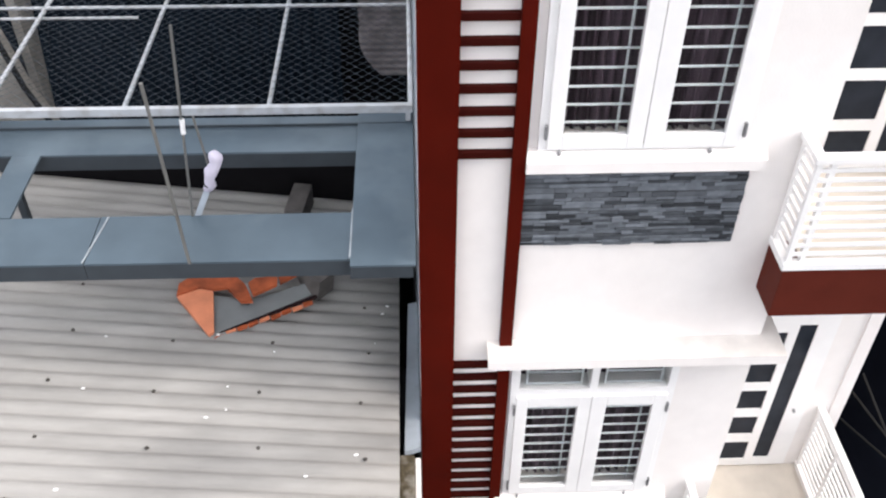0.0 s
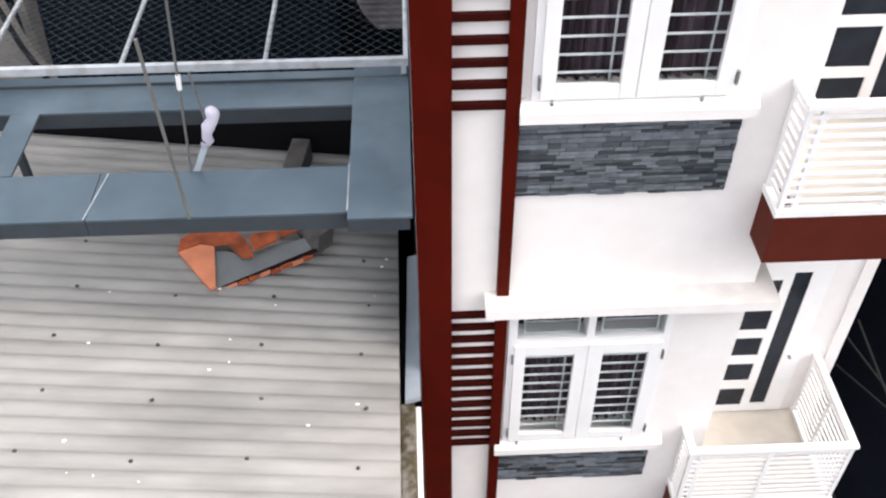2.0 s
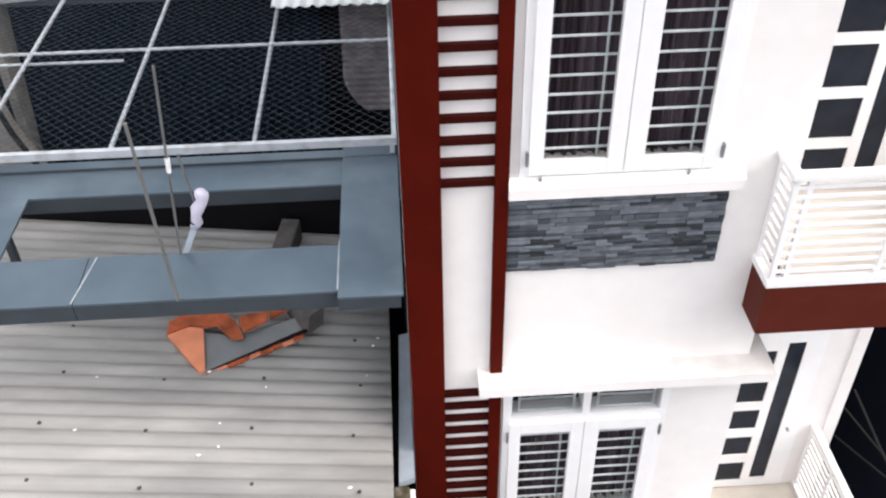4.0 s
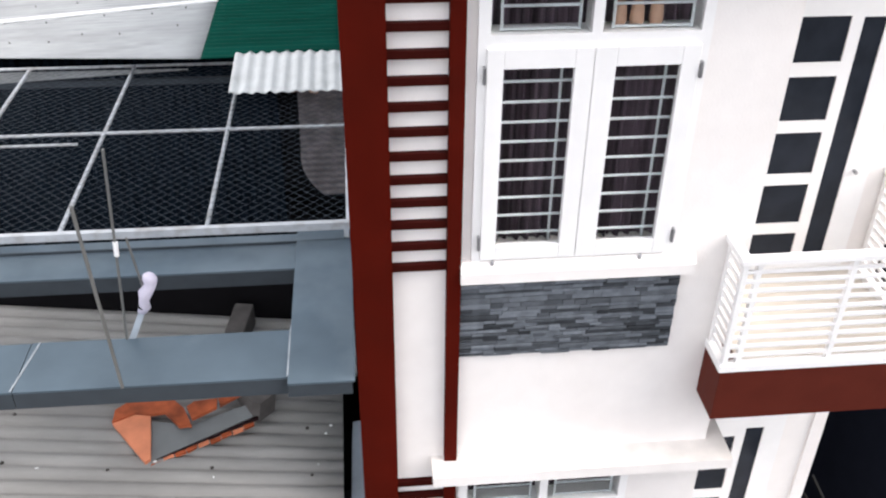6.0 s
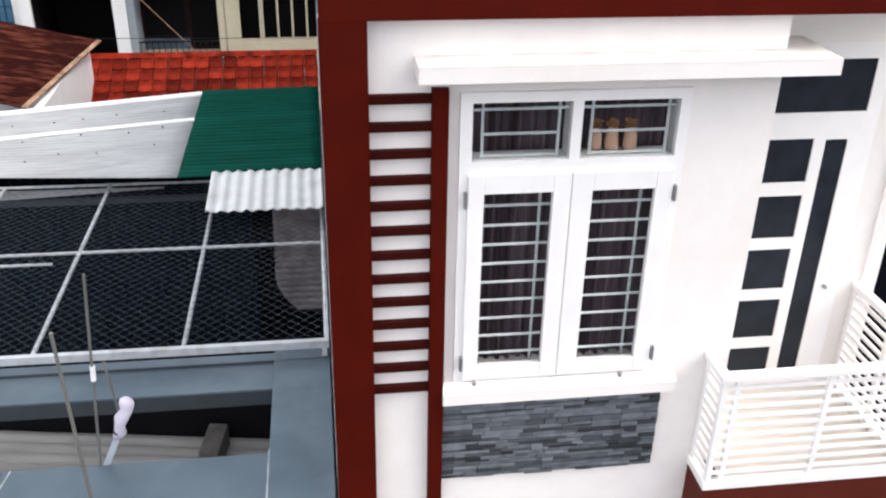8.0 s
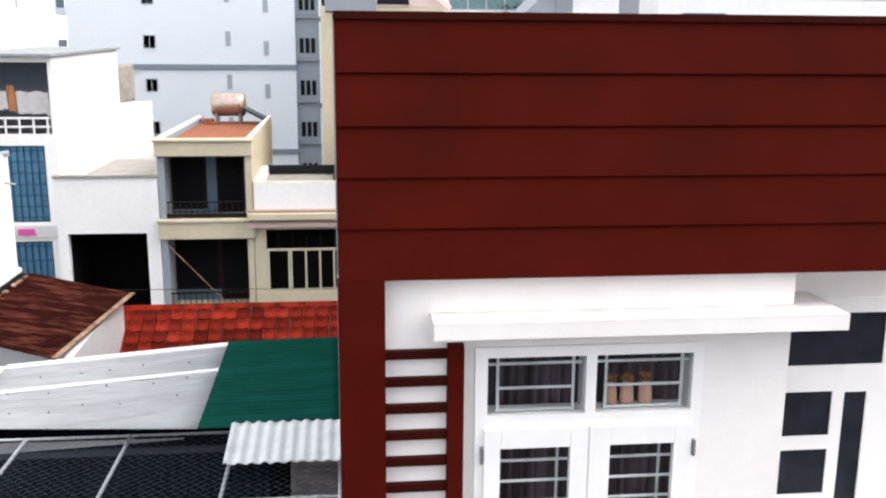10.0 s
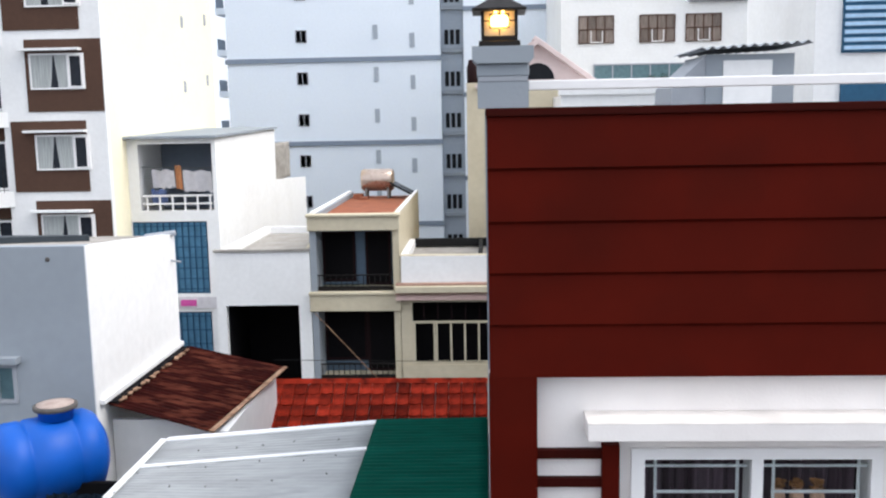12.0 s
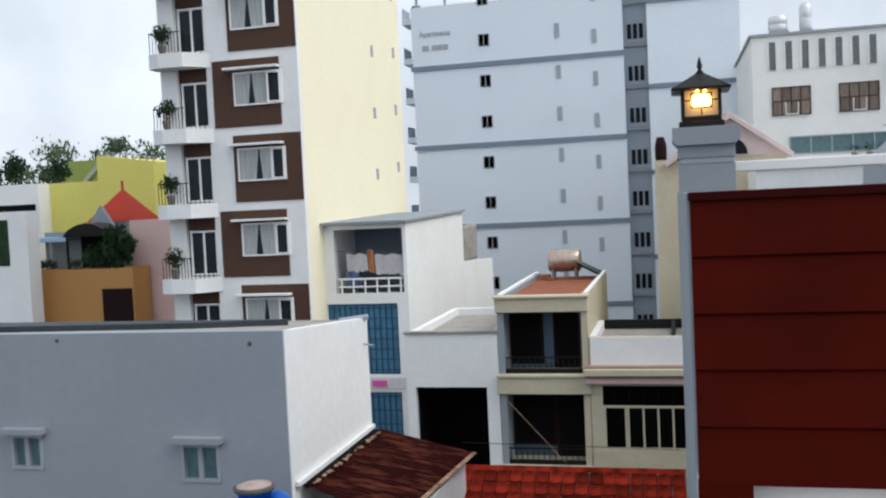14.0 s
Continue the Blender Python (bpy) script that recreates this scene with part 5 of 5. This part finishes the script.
for k in range(8):
    for q, yy in enumerate((44.5, 48.6)):
        z = 6.3 + AP * k + 0.5 * q
        part("side_vent", box(AX1 - 0.01, AX1 + 0.02, yy, yy + 0.4, z, z + 0.6), GREY_TRIM, a)

# ---- blue-grey apartment hotel ----
Y = 70.0
h = thing("tall_hotel", "tall blue-grey rendered hotel block with rows of small windows", "building")
part("front_wall", box(-21.15, -4.15, Y, Y + 14, 0, 27.6), HOTEL, h)
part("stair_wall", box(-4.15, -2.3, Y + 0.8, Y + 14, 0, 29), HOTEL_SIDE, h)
part("tower", box(-2.3, 4.5, Y - 0.6, Y + 14, 0, 36), HOTEL, h, "pale grey tower wall")
for z in (2.95, 9.5, 16.07, 22.55):
    part("band", box(-21.3, -4.1, Y - 0.12, Y - 0.002, z - 0.15, z + 0.22), HOTEL_BAND, h, "darker blue-grey band")
    part("band", box(-2.35, 4.55, Y - 0.72, Y - 0.602, z + 3.5, z + 3.85), HOTEL_BAND, h)
for k in range(9):
    z = 0.7 + 3.27 * k
    w = glazed(h, -15.6, -14.7, z + 0.4, z + 1.4, Y - 0.02, GREY_TRIM, DARK_GLASS, 2, 0.06, "small dark window")
    for x in (-9.45, -6.55):
        part("slit_window", box(x, x + 0.38, Y - 0.05, Y - 0.003, z + 0.6 - (0.7 if x > -8 else 0), z + 1.7 - (0.7 if x > -8 else 0)), HOTEL_SIDE, h, "narrow slit window")
    for x in (-3.85, -3.4, -2.95):
        part("window", box(x, x + 0.32, Y + 0.76, Y + 0.798, z + 0.1, z + 1.25), DARK_GLASS, h)
    part("ledge", box(-4.1, -2.3, Y + 0.5, Y + 0.798, z - 0.5, z - 0.2), GREY_WALL, h)
    part("side_balcony", box(-22.2, -21.16, Y + 1.0, Y + 3.2, z - 0.4, z + 0.1), HOTEL, h)
    part("side_rail", box(-22.15, -22.1, Y + 1.0, Y + 3.2, z + 0.1, z + 1.0), HOTEL_SIDE, h)
    part("side_window", box(-21.9, -21.16, Y + 3.3, Y + 3.4, z + 0.5, z + 1.6), DARK_GLASS, h)
part("roof_frame", boxes([(-20.8, -18.2, Y + 0.2, Y + 0.4, 28.4, 28.6), (-20.8, -20.6, Y + 0.2, Y + 0.4, 27.6, 28.4), (-18.4, -18.2, Y + 0.2, Y + 0.4, 27.6, 28.4)]), HOTEL_SIDE, h)
# two faint lines of lettering painted on the wall
wl_sign = thing("wall_lettering", "two faint grey lines of raised lettering on the wall", "lettering")
lettering("word", "Apartments", 2.6, 0.62, pose(-20.5, Y - 0.025, 25.0, 90), LETTER_GREY, wl_sign)
for x0, x1 in ((-20.3, -19.75), (-19.5, -18.1)):
    part("word_bar", box(x0, x1, Y - 0.025, Y - 0.003, 24.0, 24.42), LETTER_GREY, wl_sign)

# ---- white hotel ----
Y = 55.0
wh = thing("white_hotel", "white hotel with tall slits, brown windows and teal glazing", "building")
part("body", box(4.1, 11.8, Y, Y + 14, 0, 20.6), WHITE_WALL, wh)
part("low_body", box(11.8, 17.2, Y, Y + 14, 0, 18.2), WHITE_WALL, wh)
part("coping", boxes([(3.95, 11.95, Y - 0.15, Y + 14, 20.6, 20.75), (11.951, 17.4, Y - 0.3, Y + 14, 18.2, 18.34)]), GREY_TRIM, wh)
for k in range(7):
    x = 5.08 + 0.93 * k
    part("slit", box(x, x + 0.38, Y - 0.06, Y - 0.003, 18.57, 20.22), GREY_GLASS, wh, "tall dark slit window")
    part("slit_reveal", boxes([(x - 0.06, x, Y - 0.10, Y - 0.003, 18.5, 20.28), (x + 0.38, x + 0.44, Y - 0.10, Y - 0.003, 18.5, 20.28)]), WHITE_WALL, wh)
for x in (5.18, 8.95, 11.78):
    w = glazed(wh, x, x + 2.2, 15.82, 17.52, Y - 0.06, CHOC, BROWN_PANE, 4, 0.06, "brown framed window with pale curtains", 2)
    part("casement_edge", boxes([(x + 0.75, x + 0.80, Y - 0.10, Y - 0.092, 15.86, 16.6), (x + 1.45, x + 1.50, Y - 0.10, Y - 0.092, 15.86, 16.6), (x + 0.8, x + 1.45, Y - 0.10, Y - 0.092, 15.86, 15.92)]), WHITE_PAINT, w)
glazed(wh, 6.1, 13.2, 13.45, 14.55, Y - 0.06, GREY_TRIM, TEAL_GLASS, 6, 0.08, "teal glazed lobby window")
part("ledge", box(5.5, 16.5, Y - 1.2, Y - 0.003, 12.7, 12.95), WHITE_WALL, wh)
part("wedge_balcony", prism([(Y - 1.6, 16.9), (Y - 0.003, 16.9), (Y - 0.003, 16.2)], "x", 16.0, 18.4), GREY_TRIM, wh, "grey wedge-shaped balcony underside")
for x in (9.6, 10.4, 11.2):
    bush("terrace_plant", (x, Y - 0.8, 13.4), (0.4, 0.3, 0.28), 60, PLANT, "small potted plant on a hotel ledge", "plant", True, int(x * 10))
sg = thing("hotel_sign", "pale blue sign board with gold lettering bars", "sign")
part("board", box(11.86, 16.76, Y - 0.5, Y - 0.4, 18.40, 19.72), SIGN_BLUE, sg)
part("frame", boxes([(11.80, 16.82, Y - 0.52, Y - 0.39, 19.72, 19.79), (11.80, 16.82, Y - 0.52, Y - 0.39, 18.343, 18.40)]), GREY_TRIM, sg)
for x0, x1 in ((12.05, 14.0), (14.25, 16.55)):
    part("lettering_bar", box(x0, x1, Y - 0.55, Y - 0.505, 19.12, 19.56), SIGN_GOLD, sg, "gold bar in place of lettering")
lettering("word", "Hotel", 1.25, 0.36, pose(13.65, Y - 0.53, 18.55, 90), HOTEL_BAND, sg, "blue raised lettering")
for x, rad, tall in ((5.75, 0.56, 1.0), (7.33, 0.36, 1.6)):
    tt = thing("roof_tank", "upright steel water tank on the hotel roof", "water tank", "tanks on the hotel roof")
    part("body", moved(turned([(rad * 0.9, 0), (rad, 0.1), (rad, tall * 0.4), (rad * 0.95, tall * 0.43), (rad, tall * 0.46), (rad, tall * 0.85), (rad * 0.6, tall)], 18), pose(x, Y + 1, 20.95)), TANK_STEEL, tt)
    part("base", box(x - rad, x + rad, Y + 1 - rad, Y + 1 + rad, 20.6, 20.951), GREY_TRIM, tt)

# ---- houses behind the parapet ----
mark = set(scene.objects)
Y = 20.0
p = thing("gabled_house", "cream house with a pink gable and arched attic window", "house")
part("side_wall", box(-1.2, -0.95, Y + 0.2, 32, 0, 12.3), CREAM, p)
part("front_wall", box(-1.2, 2.0, Y, Y + 0.2, 0, 12.4), CREAM, p)
part("rear_body", box(-0.95, 2.0, Y + 0.2, 27.5, 0, 12.2), CREAM, p)
part("gable", prism([(-0.9, 12.4), (2.0, 12.4), (0.55, 13.45)], "y", Y - 0.05, Y + 0.2), GABLE, p, "pink gable wall")
for s in (-1, 1):
    part("verge", moved(box(-0.05, 1.9, -0.3, 0.3, 0, 0.13, 0.02), pose(0.55, Y, 13.42, 0, 36, 0) if s > 0 else pose(0.55, Y, 13.42, 0, 0, 0) @ pose(0, 0, 0, 0, 144, 0)), GABLE, p, "pale pink roof verge")
arch = [(0.66 + 0.42 * math.cos(math.pi * i / 12), 12.45 + 0.42 * math.sin(math.pi * i / 12)) for i in range(13)]
part("arch_window", prism(arch, "y", Y - 0.08, Y - 0.051), DARK_GLASS, p)
arch2 = [(0.66 + 0.52 * math.cos(math.pi * i / 12), 12.45 + 0.52 * math.sin(math.pi * i / 12)) for i in range(13)] + [(0.66 + 0.42 * math.cos(math.pi * i / 12), 12.45 + 0.42 * math.sin(math.pi * i / 12)) for i in range(12, -1, -1)]
part("arch_trim", prism(arch2, "y", Y - 0.12, Y - 0.051), GABLE, p)
part("vent_stack", moved(turned([(0.14, 0), (0.16, 0.5), (0.1, 0.75)], 10), pose(-1.05, Y + 1, 12.3)), WOOD_D, p, "dark rusted vent")

pushed_back(mark, (-0.786, -4.784, 11.59), 1.565)
r = thing("roof_hut", "grey rendered rooftop hut with a corrugated roof", "hut")
part("wall", box(3.65, 5.35, 14.0, 16, 0, 12.62), GREY_WALL, r)
part("lean_wall", prism([(2.95, 11.0), (3.65, 11.0), (3.65, 12.6), (3.0, 12.0)], "y", 14.05, 15.8), GREY_TRIM, r)
part("door_panel", box(3.98, 4.92, 13.96, 13.998, 11.2, 12.5), WHITE_WALL, r)
part("roof", sheet(3.45, 5.6, 13.7, 16.2, 12.72, 12.82, 12.72, 12.82, 0.2, 0.03, along="y"), GREY_TRIM, r)
u = thing("blue_shutter_house", "white house with a blue louvred shutter", "house")
part("wall", box(9.3, 17, 24.5, 32, 0, 17.5), WHITE_WALL, u)
s = part("shutter", box(10.1, 11.45, 24.42, 24.498, 13.2, 15.4), BLUE_SHUT, u, "blue louvred shutter")
for k in range(9):
    part("louvre", box(10.15, 11.4, 24.38, 24.42, 13.28 + 0.235 * k, 13.4 + 0.235 * k), SIGN_BLUE, s)
part("low_shutter", box(10.1, 11.5, 24.42, 24.498, 11.2, 12.4), BLUE_SHUT, u)
lw = thing("long_white_house", "low white building beyond the parapet", "house")
part("wall", box(2.1, 9, 30, 36, 0, 12.2), WHITE_WALL, lw)
part("parapet", box(2.0, 9.1, 29.9, 30.1, 12.2, 12.45), WHITE_WALL, lw)

# ---- houses on the far left ----
Y = 50.0
y1 = thing("lime_house", "lime yellow house with a stepped parapet", "house")
part("body", prism([(-37.65, 0), (-37.65, 15.75), (-33.5, 15.15), (-33.5, 0)], "y", Y, Y + 8), LIME, y1)
part("low_wing", box(-41.5, -37.65, Y + 0.2, Y + 8, 0, 14.1), LIME, y1)
part("stair_slope", prism([(-39.6, 14.1), (-39.2, 14.1), (-37.652, 15.55), (-37.652, 15.9)], "y", Y + 1, Y + 1.6), GREY_TRIM, y1, "grey roof stair")
part("rear_wing", box(-42.3, -38.9, Y + 3, Y + 8, 14.1, 15.7), LIME_DARK, y1)
for k in range(9):
    part("roof_post", box(-37.5 + 0.49 * k, -37.42 + 0.49 * k, Y + 0.1, Y + 0.18, 15.0, 16.05 - 0.07 * k), GREY_TRIM, y1)
part("roof_rail", moved(box(0, 4.0, -0.03, 0.03, 0, 0.06), pose(-37.5, Y + 0.14, 15.98, 0, 8.0, 0)), GREY_TRIM, y1)
glazed(y1, -36.6, -35.8, 10.6, 12.0, Y - 0.04, CREAM, GREY_GLASS, 2, 0.08)
w2 = thing("terrace_house", "white house with a planted roof terrace", "house")
part("body", box(-49, -41.5, Y - 1, Y + 8, 0, 14.1), WHITE_WALL, w2)
# flat black panel on the wall, coloured as the shade of an opening
part("opening", box(-48.5, -41.75, Y - 1.05, Y - 1.002, 11.7, 12.75), UNLIT_BLACK, w2)
k2 = thing("pink_house", "pink house with a red pyramid roof", "house")
part("body", box(-31.7, -27.5, Y - 6, Y - 1, 0, 11.4), PINK, k2)
part("rear_body", box(-35.2, -31.7, Y - 5, Y - 1, 0, 11.37), GREY_WALL, k2)
bm = bmesh.new()
bmesh.ops.create_cone(bm, cap_ends=True, segments=4, radius1=2.25, radius2=0.05, depth=1.95)
part("roof", moved(bm, pose(-33.6, Y - 3.5, 12.35, 0, 0, 45)), RED_ROOF, k2, "red pyramid roof")
part("finial", tube((-33.6, Y - 3.5, 13.2), (-33.6, Y - 3.5, 13.85), 0.08), RED_ROOF, k2)
part("gable", prism([(-34.5, 10.9), (-32.5, 10.9), (-33.45, 12.35)], "y", Y - 6.2, Y - 5.9), GREY_WALL, k2)
o = thing("ochre_house", "ochre house with a planted balcony", "house")
part("body", box(-37.1, -30.4, Y - 8, Y - 6.2, 0, 8.75), OCHRE, o)
part("opening", box(-32.4, -30.5, Y - 8.05, Y - 8.002, 5.0, 7.6), WOOD_D, o)
part("back_wall", box(-37.3, -32.6, Y - 6.2, Y - 6.0, 0, 10.9), GREY_WALL, o)
# black box added as the shade beneath the awning
part("terrace_shade_panel", box(-34.7, -32.1, Y - 6.4, Y - 6.201, 8.75, 10.6), UNLIT_BLACK, o, "black panel standing in for the shade under the awning")
part("awning_post", boxes([(-34.75, -34.65, Y - 7.75, Y - 7.65, 8.74, 10.6), (-32.15, -32.05, Y - 7.75, Y - 7.65, 8.74, 10.6)]), BLACK, o)
part("lean_roof", box(-37.6, -34.9, Y - 7.4, Y - 6.2, 10.35, 10.62), SIGN_BLUE, o, "pale blue lean-to roof")
part("lean_post", box(-36.2, -36.05, Y - 7.3, Y - 7.15, 8.74, 10.35), GREY_TRIM, o)
part("awning", prism([(-34.95, 10.6), (-34.6, 10.98), (-34.0, 11.27), (-33.4, 11.37), (-32.8, 11.27), (-32.25, 10.98), (-31.9, 10.6)], "y", Y - 7.8, Y - 6.2), BLACK, o, "dark curved awning")
ww = thing("corner_house", "white house with a dark window at the terrace edge", "house")
part("body", box(-46, -35.55, Y - 10, Y - 9, 0, 12.2), WHITE_WALL, ww)
part("opening", box(-40, -36.75, Y - 10.05, Y - 10.002, 9.2, 11.75), PLANT, ww)
for i, (x, y, z, sx, sz, n) in enumerate(((-32.9, Y - 7.6, 8.7, 0.9, 0.75, 500), (-31.5, Y - 7.7, 8.7, 1.05, 1.3, 800), (-30.7, Y - 7.8, 9.6, 0.6, 0.5, 200), (-34.3, Y - 7.6, 8.7, 0.5, 0.35, 160), (-36.2, Y - 7.6, 8.72, 0.7, 0.35, 200), (-43.6, Y - 0.5, 14.1, 0.9, 1.2, 320), (-45.6, Y - 0.5, 14.1, 1.2, 0.7, 300), (-41.2, Y + 1, 14.1, 0.9, 0.9, 300), (-47.5, Y - 0.5, 14.1, 0.8, 0.9, 240))):
    bush("terrace_shrub", (x, y, z), (sx, 0.6, sz), n, PLANT, "leafy green shrub on a terrace", "plant", False, 20 + i)


def tree(x, y, height, seed):
    rg = random.Random(seed)
    t = thing("tree", "broad-crowned green tree behind the houses", "tree", "far trees")
    bm = bmesh.new()
    bmesh.ops.create_cone(bm, cap_ends=True, segments=8, radius1=0.4, radius2=0.15, depth=height * 0.7)
    part("trunk", moved(bm, pose(x, y, height * 0.35)), BARK, t)
    bm = bmesh.new()
    for _ in range(9):
        c = Vector((x + rg.uniform(-2.6, 2.6), y + rg.uniform(-1.5, 1.5), height * rg.uniform(0.72, 0.97)))
        rad = rg.uniform(0.7, 1.4)
        for _ in range(190):
            d = Vector((rg.gauss(0, 1), rg.gauss(0, 1), rg.gauss(0, 0.7))) * rad * 0.6
            e = Euler((rg.uniform(0, 6), rg.uniform(0, 6), rg.uniform(0, 6))).to_matrix()
            s = rg.uniform(0.12, 0.28)
            bm.faces.new([bm.verts.new(c + d + e @ Vector(q) * s) for q in ((-1, 0, 0), (0, -0.5, 0), (1, 0, 0), (0, 0.5, 0))])
    part("crown", bm, LEAF, t)
    for k in range(4):
        part("limb", tube((x, y, height * 0.6), (x + rg.uniform(-2, 2), y + rg.uniform(-1, 1), height * 0.85), 0.09, 6), BARK, t)


for i, (x, y, hh) in enumerate(((-52, 66, 18.4), (-47.8, 68, 18.7), (-44.3, 66, 17.6), (-57, 64, 16.6))):
    tree(x, y, hh, i)
fb = thing("far_block", "distant pale block between the houses", "building")
part("body", box(-52, -44, 90, 100, 0, 20), PINK, fb)
for k in range(5):
    part("window", box(-50.5, -45.5, 89.9, 89.998, 5 + 3 * k, 6.4 + 3 * k), GREY_GLASS, fb)

# ---- dark lane house beside the townhouse ----
n = thing("navy_house", "navy house wall, coloured near black with the shade of the narrow side lane", "house")
# navy taken near black: the shade of the narrow lane is in the colour
SHADED_NAVY = mat("shaded_navy", (0.012, 0.014, 0.022), 0.9, spec=0.02)
part("wall", box(4.9, 12, 0.9, 13.5, 0, 9.6), SHADED_NAVY, n)
part("shutter", box(4.86, 4.898, 3, 5, 0.2, 3.2), SHADED_NAVY, n)
for i, (a0, b0) in enumerate((((3.5, 0.9, 4.6), (4.6, -2.5, 2.2)), ((3.45, 1.5, 4.2), (4.9, -1.5, 3.2)), ((3.4, 2.0, 3.4), (4.9, 0.0, 3.0)))):
    solo("lane_cable", tube(a0, b0, 0.012, 6), CABLE, "black cable slung across the side lane", "cable", "cables in the lane")
